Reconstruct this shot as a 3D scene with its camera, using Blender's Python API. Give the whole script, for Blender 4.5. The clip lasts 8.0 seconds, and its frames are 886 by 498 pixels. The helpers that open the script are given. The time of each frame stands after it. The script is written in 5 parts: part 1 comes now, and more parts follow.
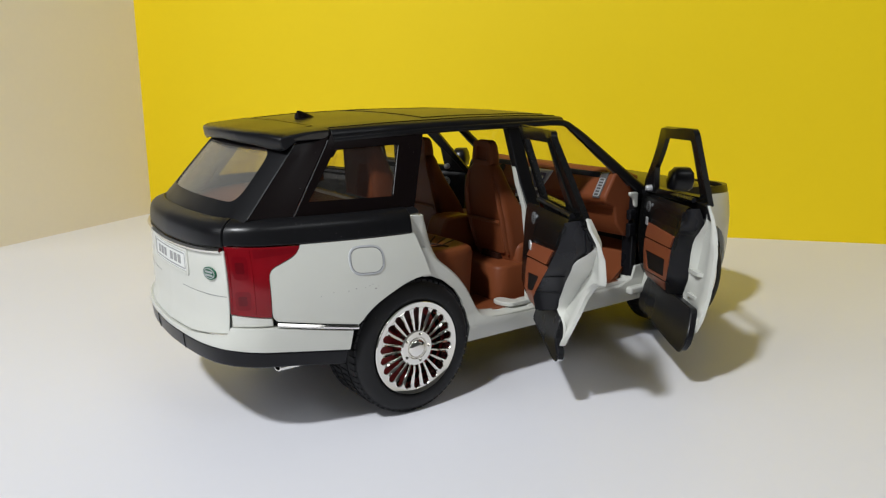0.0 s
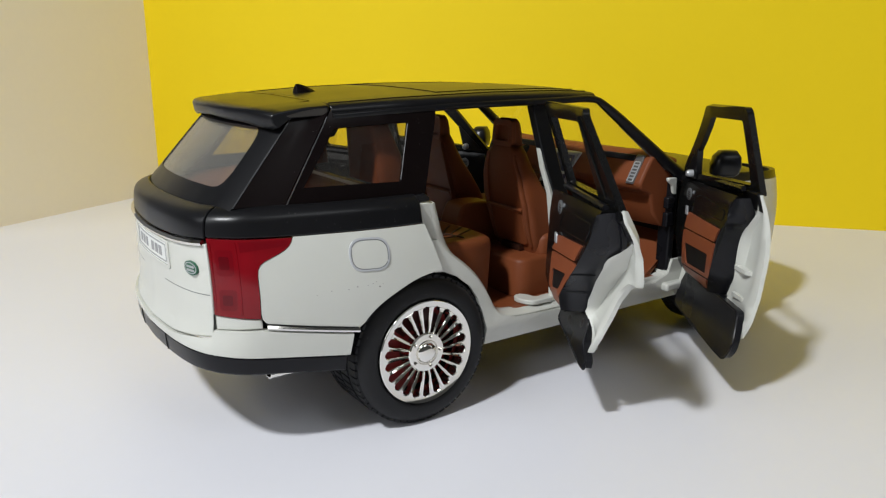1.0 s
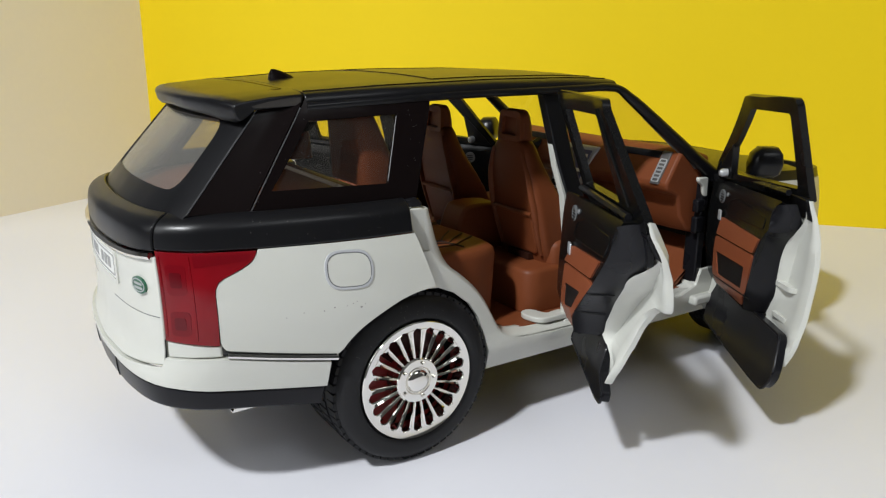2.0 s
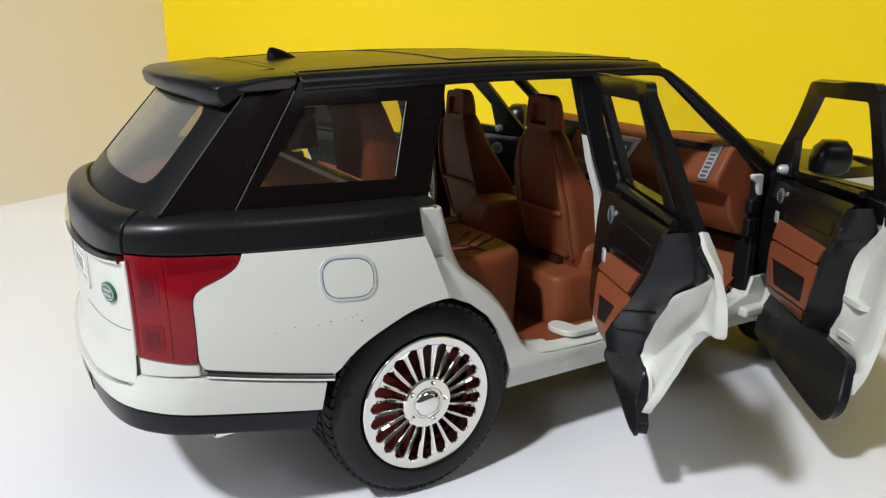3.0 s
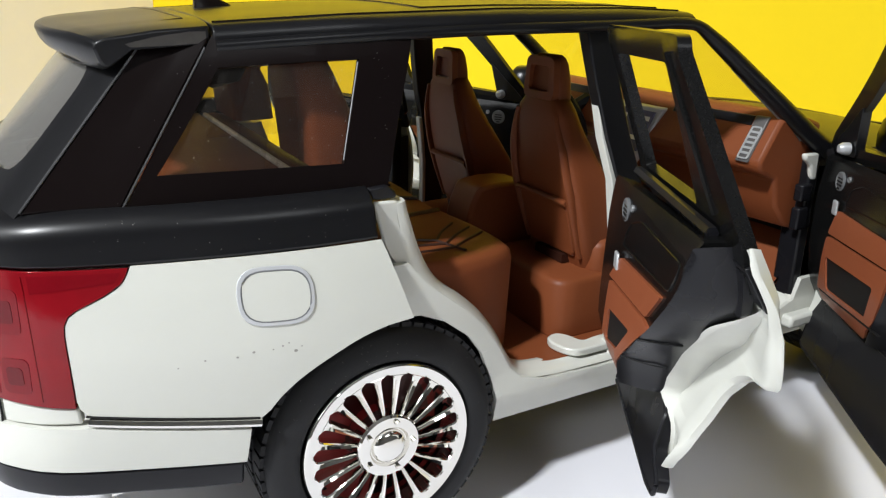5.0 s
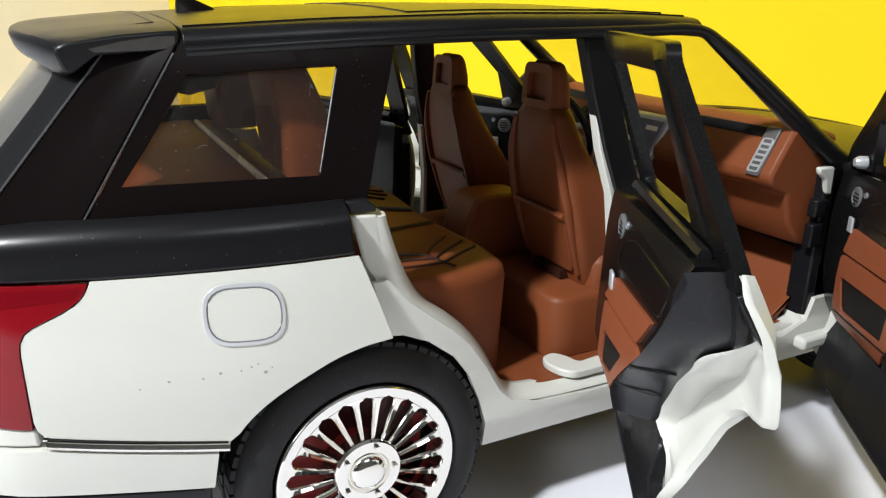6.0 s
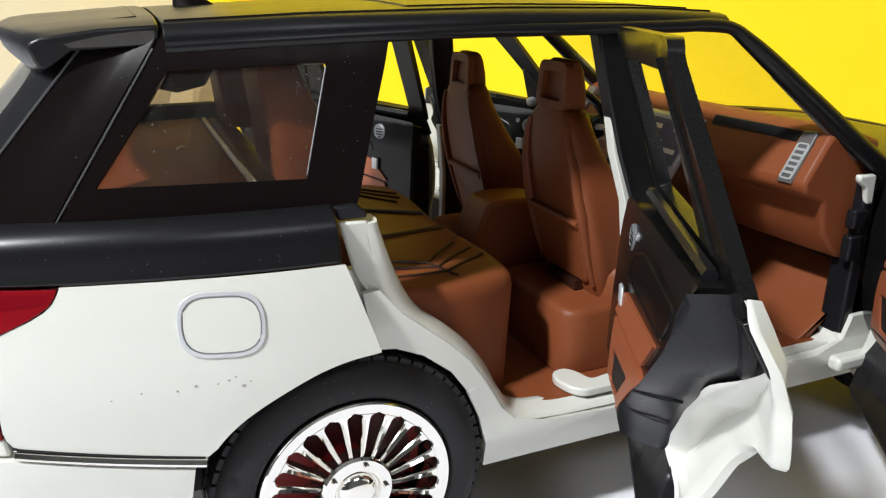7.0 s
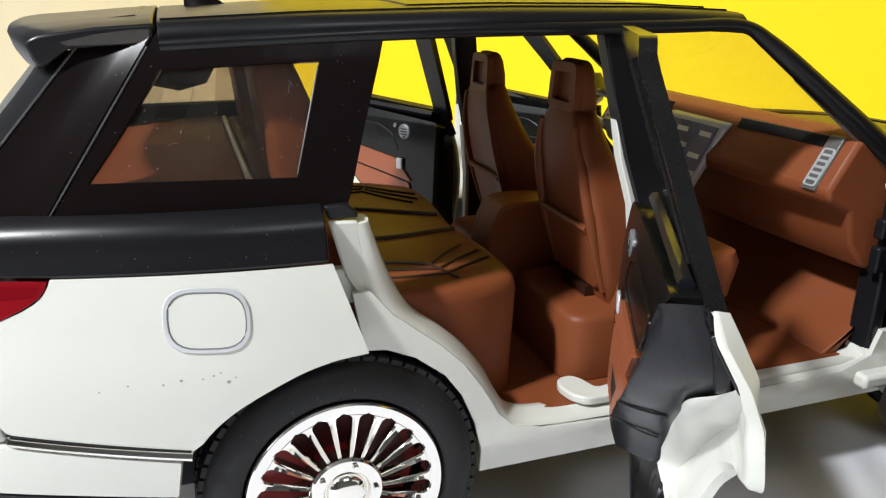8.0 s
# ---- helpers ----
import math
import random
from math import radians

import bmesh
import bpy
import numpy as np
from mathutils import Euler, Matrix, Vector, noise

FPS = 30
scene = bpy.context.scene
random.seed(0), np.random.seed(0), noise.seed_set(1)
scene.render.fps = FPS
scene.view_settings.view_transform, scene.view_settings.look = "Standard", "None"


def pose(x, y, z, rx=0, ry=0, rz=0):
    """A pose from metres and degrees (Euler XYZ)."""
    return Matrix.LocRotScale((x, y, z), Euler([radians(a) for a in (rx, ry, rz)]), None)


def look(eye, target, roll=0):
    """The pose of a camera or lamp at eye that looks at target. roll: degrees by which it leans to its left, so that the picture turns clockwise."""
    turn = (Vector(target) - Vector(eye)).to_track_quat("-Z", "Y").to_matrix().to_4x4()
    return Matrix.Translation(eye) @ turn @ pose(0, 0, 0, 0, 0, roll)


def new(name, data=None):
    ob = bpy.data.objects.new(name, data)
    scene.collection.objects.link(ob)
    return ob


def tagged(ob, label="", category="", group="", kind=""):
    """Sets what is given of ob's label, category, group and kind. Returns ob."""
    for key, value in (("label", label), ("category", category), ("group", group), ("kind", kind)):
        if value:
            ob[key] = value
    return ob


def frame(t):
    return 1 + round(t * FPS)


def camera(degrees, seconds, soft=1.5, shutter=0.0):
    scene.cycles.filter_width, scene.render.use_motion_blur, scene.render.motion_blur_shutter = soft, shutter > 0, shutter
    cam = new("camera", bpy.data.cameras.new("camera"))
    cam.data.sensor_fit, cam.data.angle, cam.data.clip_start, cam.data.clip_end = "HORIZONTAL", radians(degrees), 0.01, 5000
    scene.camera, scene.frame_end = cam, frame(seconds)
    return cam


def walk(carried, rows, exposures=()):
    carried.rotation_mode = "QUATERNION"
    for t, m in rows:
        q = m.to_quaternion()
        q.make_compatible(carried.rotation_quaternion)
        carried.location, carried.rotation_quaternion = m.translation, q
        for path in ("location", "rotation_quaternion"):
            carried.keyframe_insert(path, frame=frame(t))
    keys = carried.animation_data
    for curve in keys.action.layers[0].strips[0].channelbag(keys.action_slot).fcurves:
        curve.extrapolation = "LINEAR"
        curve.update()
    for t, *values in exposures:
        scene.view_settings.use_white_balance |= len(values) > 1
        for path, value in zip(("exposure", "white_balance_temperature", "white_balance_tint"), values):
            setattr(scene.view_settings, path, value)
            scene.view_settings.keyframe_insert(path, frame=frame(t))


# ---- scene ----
# A 1:24 die-cast model car on a white table before a yellow card. x runs along the car to its front, y to its left.
cam = camera(60.2, 8.0, soft=1.25)
METRES, EYE, TILT, LEAN, TURN = 0.129, 0.0903, -13.0, 0.0, -36.1
START = (-0.1101, -0.2040)
ROWS = [
    (0.0, 0.0, 0.0, 0.0, 0.0, 0.0, -0.0),
    (0.5, 0.0082, 0.0957, 0.0172, 0.81, -0.6, -0.35),
    (1.0, 0.0159, 0.1844, 0.0269, 1.71, -1.65, -0.61),
    (1.5, 0.0315, 0.287, 0.0454, 2.01, -2.17, -0.7),
    (3.0, 0.062, 0.5407, 0.0804, 5.53, -3.59, -1.78),
    (3.5, 0.0715, 0.6053, 0.0883, 6.0, -4.22, -1.9),
    (4.0, 0.0794, 0.6804, 0.0986, 6.15, -5.18, -1.93),
    (4.5, 0.0865, 0.7456, 0.1062, 6.72, -6.25, -2.03),
    (6.0, 0.1346, 0.838, 0.1212, 9.01, -6.05, -2.59),
    (6.5, 0.1542, 0.8653, 0.1253, 11.11, -5.98, -3.01),
    (7.0, 0.1742, 0.8953, 0.1294, 12.49, -6.35, -3.27),
    (7.5, 0.1932, 0.9014, 0.1296, 14.76, -6.37, -3.77),
    (8.0, 0.233, 0.9202, 0.1331, 16.89, -6.55, -4.1),
]
walk(cam, [(t, pose(*START, EYE, TILT, LEAN, TURN) @ pose(METRES * x, METRES * y, METRES * z, 90 + pitch, roll, yaw)) for t, x, y, z, yaw, pitch, roll in ROWS],
     [(0.0, 0.06), (1.5, 0.16), (3.0, 0.34), (4.5, 0.62), (6.0, 0.82), (8.0, 0.90)])

# ---- light: a lit room at evening, a lamp behind the car's tail and two added soft fills ----
world = bpy.data.worlds.new("room_light")
world.use_nodes = True
scene.world = world
world.node_tree.nodes["Background"].inputs["Color"].default_value = (1.0, 0.97, 0.92, 1)
world.node_tree.nodes["Background"].inputs["Strength"].default_value = 0.25


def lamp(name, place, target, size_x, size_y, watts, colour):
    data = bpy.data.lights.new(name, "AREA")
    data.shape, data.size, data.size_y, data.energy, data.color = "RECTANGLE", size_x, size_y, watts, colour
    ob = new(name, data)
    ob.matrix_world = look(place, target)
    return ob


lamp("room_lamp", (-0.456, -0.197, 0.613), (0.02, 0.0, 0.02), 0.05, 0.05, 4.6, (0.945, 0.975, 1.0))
# large soft fill added low behind the tail to lift shade and sheen
lamp("rear_fill", (-1.7, 0.1, 1.0), (0.0, 0.0, 0.0), 1.1, 1.0, 9.0, (0.945, 0.975, 1.0))
# unseen soft fill, added to brighten the car's right side and cabin
lamp("side_fill", (0.1, -1.5, 1.5), (0.05, 0.0, 0.0), 0.7, 0.5, 3.0, (0.945, 0.975, 1.0))


# ---- materials ----
def material(name, colour, rough=0.5, metal=0.0, vary=0.06, grain=900.0, bump=0.0, coat=0.0, spec=0.5, blotch=60.0, rough_vary=0.08):
    """Principled surface whose colour and gloss vary at two scales."""
    m = bpy.data.materials.new(name)
    m.use_nodes = True
    n, l = m.node_tree.nodes, m.node_tree.links
    b = n["Principled BSDF"]
    b.inputs["Metallic"].default_value = metal
    b.inputs["Coat Weight"].default_value = coat
    b.inputs["Coat Roughness"].default_value = 0.12
    b.inputs["Specular IOR Level"].default_value = spec
    c = n.new("ShaderNodeTexCoord")
    fine, wide = n.new("ShaderNodeTexNoise"), n.new("ShaderNodeTexNoise")
    fine.inputs["Scale"].default_value, wide.inputs["Scale"].default_value = grain, blotch
    fine.inputs["Detail"].default_value, wide.inputs["Detail"].default_value = 3, 4
    for t in (fine, wide):
        l.new(c.outputs["Object"], t.inputs["Vector"])
    both = n.new("ShaderNodeMix")
    both.inputs[0].default_value = 0.5
    l.new(fine.outputs["Fac"], both.inputs[2])
    l.new(wide.outputs["Fac"], both.inputs[3])
    ramp = n.new("ShaderNodeMix")
    ramp.data_type = "RGBA"
    ramp.inputs[6].default_value = (*[max(0.0, v * (1 - vary)) for v in colour], 1)
    ramp.inputs[7].default_value = (*[min(1.0, v * (1 + vary)) for v in colour], 1)
    l.new(both.outputs[0], ramp.inputs[0])
    l.new(ramp.outputs[2], b.inputs["Base Color"])
    r = n.new("ShaderNodeMapRange")
    r.inputs["From Min"].default_value, r.inputs["From Max"].default_value = 0.1, 0.9
    r.inputs["To Min"].default_value, r.inputs["To Max"].default_value = max(0.02, rough - rough_vary), rough + rough_vary
    l.new(wide.outputs["Fac"], r.inputs["Value"])
    l.new(r.outputs["Result"], b.inputs["Roughness"])
    if bump:
        k = n.new("ShaderNodeBump")
        k.inputs["Strength"].default_value, k.inputs["Distance"].default_value = bump, 0.0002
        l.new(fine.outputs["Fac"], k.inputs["Height"])
        l.new(k.outputs["Normal"], b.inputs["Normal"])
    return m


def glass(name, tint, gloss=0.06, least=0.03, most=0.45, haze=0.0):
    """A thin pane: tinted see-through with a mirror sheen that grows at a slant."""
    m = bpy.data.materials.new(name)
    m.use_nodes = True
    n, l = m.node_tree.nodes, m.node_tree.links
    n.remove(n["Principled BSDF"])
    clear, shine, mix, lw = n.new("ShaderNodeBsdfTransparent"), n.new("ShaderNodeBsdfGlossy"), n.new("ShaderNodeMixShader"), n.new("ShaderNodeLayerWeight")
    clear.inputs["Color"].default_value = (*tint, 1)
    shine.inputs["Roughness"].default_value = gloss
    steep = n.new("ShaderNodeMath")
    steep.operation, steep.inputs[1].default_value = "POWER", 3.5
    rise = n.new("ShaderNodeMapRange")
    rise.inputs["To Min"].default_value, rise.inputs["To Max"].default_value = least, most
    l.new(lw.outputs["Facing"], steep.inputs[0])
    l.new(steep.outputs[0], rise.inputs["Value"])
    l.new(rise.outputs[0], mix.inputs[0])
    l.new(clear.outputs[0], mix.inputs[1])
    l.new(shine.outputs[0], mix.inputs[2])
    # pale diffuse film; on the rear window it paints in reflected light
    film, dull = n.new("ShaderNodeMixShader"), n.new("ShaderNodeBsdfDiffuse")
    film.inputs[0].default_value, dull.inputs["Color"].default_value = haze, (0.62, 0.60, 0.56, 1)
    l.new(mix.outputs[0], film.inputs[1])
    l.new(dull.outputs[0], film.inputs[2])
    l.new(film.outputs[0], n["Material Output"].inputs["Surface"])
    return m


WHITE = material("white_car_paint", (0.602, 0.606, 0.555), 0.25, vary=0.012, grain=2500, rough_vary=0.01)
BLACK = material("satin_black_paint", (0.006, 0.006, 0.007), 0.30, spec=0.32, rough_vary=0.04, vary=0.2, grain=5000, bump=0.02)
PIANO = material("gloss_black_panel", (0.006, 0.004, 0.004), 0.24, vary=0.2, grain=3000, spec=0.10, rough_vary=0.03)
GLOSSTRIM = material("glossy_black_trim", (0.006, 0.006, 0.006), 0.24, spec=0.22, vary=0.2, grain=4000, bump=0.03)
TRIM = material("black_plastic_trim", (0.009, 0.009, 0.011), 0.30, spec=0.22, vary=0.2, grain=4000, bump=0.05)
BROWN = material("brown_moulded_plastic", (0.190, 0.053, 0.019), 0.48, spec=0.22, vary=0.10, grain=2500, bump=0.06, blotch=150)
TAN = material("brown_door_inlay", (0.26, 0.072, 0.030), 0.4, vary=0.10, grain=2500, bump=0.05)
RED = material("red_lamp_plastic", (0.18, 0.004, 0.008), 0.10, vary=0.5, blotch=90, spec=0.35, grain=150, rough_vary=0.02)
DARKRED = material("dark_red_lamp_chamber", (0.15, 0.003, 0.007), 0.12, spec=0.3, vary=0.2)
DEEPRED = material("deep_red_lamp_cell", (0.10, 0.003, 0.006), 0.15, spec=0.3, vary=0.2)
# brighter red, painted where the lens catches light
BRIGHTRED = material("red_lamp_glint", (0.50, 0.035, 0.025), 0.15, spec=0.4, vary=0.1)
DISC = material("dark_red_brake_disc", (0.075, 0.006, 0.006), 0.4, vary=0.1)
CALIPER = material("red_brake_plastic", (0.33, 0.012, 0.014), 0.35)
CHROME = material("chrome_plating", (0.84, 0.82, 0.77), 0.055, metal=1.0, vary=0.02, rough_vary=0.03)
RUBBER = material("tyre_rubber", (0.012, 0.012, 0.013), 0.6, spec=0.3, vary=0.25, grain=3500, bump=0.15)
SILVER = material("grey_silver_print", (0.42, 0.43, 0.44), 0.35, metal=0.3)
# pale tone for the painted highlights along panel and window edges
EDGE = material("edge_glint", (0.16, 0.16, 0.165), 0.2, metal=0.6, vary=0.5, grain=500, blotch=200)
WORN = material("worn_grey_film", (0.038, 0.034, 0.03), 0.5, vary=0.6, grain=900, blotch=350, bump=0.1)
PALE = material("pale_silver_paint", (0.55, 0.56, 0.58), 0.25, metal=0.2, vary=0.03)
GRILLE = material("dark_grey_grille", (0.16, 0.165, 0.17), 0.4, metal=0.3)
VENT = material("dark_silver_vent", (0.095, 0.09, 0.088), 0.4, metal=0.1)
DUST = material("grey_dust", (0.30, 0.29, 0.27), 0.8)
GREEN = material("green_badge_enamel", (0.01, 0.10, 0.05), 0.3)
PLATE = material("white_plate", (0.74, 0.75, 0.72), 0.4, vary=0.02)
INK = material("grey_print", (0.30, 0.30, 0.30), 0.5)
UNDER = material("dark_underbody", (0.008, 0.008, 0.008), 0.6, spec=0.25)
# tint put into the side pane to stand in for the shaded cabin
TINT = glass("dimmed_side_glass", (0.78, 0.75, 0.71), haze=0.010)
CLEAR = glass("clear_glass", (0.975, 0.975, 0.96), 0.04, 0.015, 0.25)
# the film here stands in for the bright room reflected in the pane
GREY = glass("grey_rear_glass", (0.78, 0.77, 0.72), 0.20, 0.05, 0.85, 0.085)
TABLE = material("white_table_top", (0.755, 0.755, 0.80), 0.46, vary=0.012, grain=300, blotch=9, bump=0.02, spec=0.3)
CARD = material("yellow_card", (0.82, 0.60, 0.008), 0.55, spec=0.2, vary=0.015, grain=500, blotch=5, bump=0.03)
FLOORING = material("grey_floor", (0.18, 0.17, 0.16), 0.4, vary=0.08, grain=60, blotch=3)
CEILING = material("ceiling_paint", (0.50, 0.50, 0.49), 0.8, vary=0.02, grain=100, blotch=3)
# pale tone that paints the light on the load cover's worn edge
SHELFEDGE = material("lit_worn_edge", (0.78, 0.70, 0.60), 0.30, vary=0.15, grain=700, blotch=200)
INKBROWN = material("dark_brown_groove", (0.035, 0.010, 0.005), 0.5, vary=0.1)
SCREEN = material("dark_blue_display", (0.09, 0.09, 0.15), 0.25, vary=0.2)
ROOMPAINT = material("pale_room_paint", (0.42, 0.42, 0.42), 0.8, vary=0.03, grain=100, blotch=3)
PLASTER = material("beige_wall_paint", (0.88, 0.815, 0.68), 0.7, vary=0.025, grain=350, blotch=6, bump=0.1)


# ---- mesh helpers; all lengths of the car in millimetres ----
MM = 0.001


def part(name, bm, mat, parent=None, label="", smooth=True, bevel=0.0, angle=40):
    """Links a bmesh, in millimetres, as one mesh object under a thing or part."""
    bmesh.ops.transform(bm, matrix=Matrix.Scale(MM, 4), verts=bm.verts)
    bmesh.ops.recalc_face_normals(bm, faces=bm.faces)
    for face in bm.faces:
        face.smooth = smooth
    for e in bm.edges:
        if len(e.link_faces) == 2 and e.calc_face_angle(0) > radians(angle):
            e.smooth = False
    data = bpy.data.meshes.new(name)
    bm.to_mesh(data)
    bm.free()
    data.materials.append(mat)
    ob = new(name, data)
    if parent:
        ob.parent = parent
    if label:
        ob["label"] = label
    if mat in (TINT, CLEAR, GREY):
        ob.visible_shadow = False
    if bevel:
        k = ob.modifiers.new("edge", "BEVEL")
        k.width, k.segments, k.limit_method, k.angle_limit = bevel * MM, 2, "ANGLE", radians(35)
        k.harden_normals = False
    return ob


def box(x0, x1, y0, y1, z0, z1, bm=None, m=None, taper=(1, 1)):
    """A block between the given limits; taper scales its top in x and y; m places it."""
    bm = bm or bmesh.new()
    cx, cy = (x0 + x1) / 2, (y0 + y1) / 2
    vs = []
    for z, (tx, ty) in ((z0, (1, 1)), (z1, taper)):
        for x, y in ((x0, y0), (x1, y0), (x1, y1), (x0, y1)):
            p = Vector((cx + (x - cx) * tx, cy + (y - cy) * ty, z))
            vs.append(bm.verts.new(m @ p if m else p))
    for i in ((3, 2, 1, 0), (4, 5, 6, 7), (0, 1, 5, 4), (1, 2, 6, 5), (2, 3, 7, 6), (3, 0, 4, 7)):
        bm.faces.new([vs[k] for k in i])
    return bm


def spline(points, steps=6, closed=False):
    """A smooth curve through the points (any dimension)."""
    p = [np.array(q, float) for q in points]
    n = len(p)
    out = []
    for i in range(n if closed else n - 1):
        a, b = p[i], p[(i + 1) % n]
        before = p[i - 1] if closed or i > 0 else 2 * a - b
        after = p[(i + 2) % n] if closed or i + 2 < n else 2 * b - a
        for k in range(steps):
            t = k / steps
            out.append(0.5 * (2 * a + (b - before) * t + (2 * before - 5 * a + 4 * b - after) * t * t + (3 * a - before - 3 * b + after) * t ** 3))
    if not closed:
        out.append(p[-1])
    return out


def rounded(points, r, steps=4):
    """A closed polygon with its corners rounded by about r."""
    out = []
    n = len(points)
    for i in range(n):
        a, b, c = (np.array(points[k % n], float) for k in (i - 1, i, i + 1))
        ra = min(r, np.linalg.norm(a - b) * 0.45)
        rc = min(r, np.linalg.norm(c - b) * 0.45)
        p, q = b + (a - b) / np.linalg.norm(a - b) * ra, b + (c - b) / np.linalg.norm(c - b) * rc
        for k in range(steps + 1):
            t = k / steps
            out.append((1 - t) ** 2 * p + 2 * t * (1 - t) * b + t * t * q)
    return out


def tube(path, radius, sides=8, flat=1.0, closed=False, bm=None):
    """A round bar along a path of 3D points; flat squeezes it in the direction of its own side."""
    bm = bm or bmesh.new()
    pts = [Vector(p) for p in path]
    n = len(pts)
    rings = []
    for i, p in enumerate(pts):
        d = (pts[(i + 1) % n] - pts[i - 1]) if closed else (pts[min(i + 1, n - 1)] - pts[max(i - 1, 0)])
        d.normalize()
        u = d.cross(Vector((0, 0, 1)) if abs(d.z) < 0.95 else Vector((1, 0, 0))).normalized()
        v = d.cross(u)
        r = radius(i / max(1, n - 1)) if callable(radius) else radius
        rings.append([bm.verts.new(p + r * (math.cos(2 * math.pi * k / sides) * u * flat + math.sin(2 * math.pi * k / sides) * v)) for k in range(sides)])
    for i in range(n if closed else n - 1):
        a, b = rings[i], rings[(i + 1) % n]
        for k in range(sides):
            bm.faces.new((a[k], a[(k + 1) % sides], b[(k + 1) % sides], b[k]))
    if not closed:
        bm.faces.new(rings[0][::-1])
        bm.faces.new(rings[-1])
    return bm


def lathe(profile, sides=64, centre=(0, 0, 0), bm=None, closed=False):
    """Turns (radius, depth) pairs round the y axis."""
    bm = bm or bmesh.new()
    rings = []
    for r, d in profile:
        if r < 1e-6:
            rings.append([bm.verts.new((centre[0], centre[1] + d, centre[2]))])
        else:
            rings.append([bm.verts.new((centre[0] + r * math.cos(2 * math.pi * k / sides), centre[1] + d, centre[2] + r * math.sin(2 * math.pi * k / sides))) for k in range(sides)])
    pairs = list(zip(rings, rings[1:])) + ([(rings[-1], rings[0])] if closed else [])
    for a, b in pairs:
        for k in range(sides):
            j = (k + 1) % sides
            if len(a) == 1 and len(b) > 1:
                bm.faces.new((a[0], b[j], b[k]))
            elif len(b) == 1 and len(a) > 1:
                bm.faces.new((a[k], a[j], b[0]))
            elif len(a) > 1:
                bm.faces.new((a[k], a[j], b[j], b[k]))
    return bm


def sheet(loops, surface, thick, step=3.0, out=0.0):
    """A panel: 2D loops (the outline, then holes) filled, laid on surface(u, v) -> point, and given thickness inwards."""
    bm = bmesh.new()
    edges = []
    for loop in loops:
        vs = [bm.verts.new((p[0], p[1], 0)) for p in loop]
        edges += [bm.edges.new((vs[i], vs[(i + 1) % len(vs)])) for i in range(len(vs))]
    bmesh.ops.triangle_fill(bm, edges=edges, use_beauty=True)
    pts = np.array([p[:2] for p in loops[0]], float)
    for axis in (0, 1):
        lo, hi = pts[:, axis].min(), pts[:, axis].max()
        k = math.ceil((hi - lo) / step)
        for i in range(1, k):
            co = [0, 0, 0]
            co[axis] = lo + (hi - lo) * i / k + 0.0137
            no = [0, 0, 0]
            no[axis] = 1
            bmesh.ops.bisect_plane(bm, geom=list(bm.verts) + list(bm.edges) + list(bm.faces), dist=1e-5, plane_co=co, plane_no=no)
    bmesh.ops.triangulate(bm, faces=[f for f in bm.faces if len(f.verts) > 4])
    inner = {}
    normals = {}
    h = 0.05
    for v in list(bm.verts):
        u, w = v.co.x, v.co.y
        p = Vector(surface(u, w))
        a, b = Vector(surface(u + h, w)) - p, Vector(surface(u, w + h)) - p
        normals[v] = a.cross(b).normalized()
        v.co = p
    faces = list(bm.faces)
    rim = [e for e in bm.edges if len(e.link_faces) == 1]
    for v in list(bm.verts):
        n = normals[v]
        q = v.co - n * thick
        v.co = v.co + n * out
        inner[v] = bm.verts.new(q)
    for f in faces:
        bm.faces.new([inner[v] for v in reversed(f.verts)])
    for e in rim:
        a, b = e.verts
        bm.faces.new((a, b, inner[b], inner[a]))
    return bm


def strip(us, low, high, rows, surface, thick, out=0.0):
    """A panel on a regular grid between two heights low(u) and high(u)."""
    bm = bmesh.new()
    h = 0.05
    outer, inner = [], []
    for u in us:
        a, b = [], []
        for k in range(rows + 1):
            z = low(u) + (high(u) - low(u)) * k / rows
            p = Vector(surface(u, z))
            n = (Vector(surface(u + h, z)) - Vector(surface(u - h, z))).cross(Vector(surface(u, z + h)) - Vector(surface(u, z - h))).normalized()
            a.append(bm.verts.new(p + n * out))
            b.append(bm.verts.new(p - n * thick))
        outer.append(a)
        inner.append(b[::-1])
    loops = [a + b for a, b in zip(outer, inner)]
    m = len(loops[0])
    for a, b in zip(loops, loops[1:]):
        for k in range(m):
            bm.faces.new((a[k], a[(k + 1) % m], b[(k + 1) % m], b[k]))
    for ends, turn in ((loops[0], 1), (loops[-1], -1)):
        for k in range(rows):
            bm.faces.new([ends[k], ends[k + 1], ends[m - 2 - k], ends[m - 1 - k]][::turn])
    return bm


def bar_prism(outline, y0, y1, plane="xz", bm=None):
    """A flat outline pushed out to a solid between two depths (along y for 'xz', along x for 'yz', along z for 'xy')."""
    bm = bm or bmesh.new()
    put = {"xz": lambda p, d: (p[0], d, p[1]), "yz": lambda p, d: (d, p[0], p[1]), "xy": lambda p, d: (p[0], p[1], d)}[plane]
    a, b = [bm.verts.new(put(p, y0)) for p in outline], [bm.verts.new(put(p, y1)) for p in outline]
    n = len(outline)
    bm.faces.new(a)
    bm.faces.new(b[::-1])
    for i in range(n):
        bm.faces.new((a[i], b[i], b[(i + 1) % n], a[(i + 1) % n]))
    return bm


def loft(rings_pts, bm=None):
    bm = bm or bmesh.new()
    rings = [[bm.verts.new(p) for p in r] for r in rings_pts]
    n = len(rings[0])
    for a, b in zip(rings, rings[1:]):
        for k in range(n):
            bm.faces.new((a[k], a[(k + 1) % n], b[(k + 1) % n], b[k]))
    bm.faces.new(rings[0][::-1])
    bm.faces.new(rings[-1])
    return bm


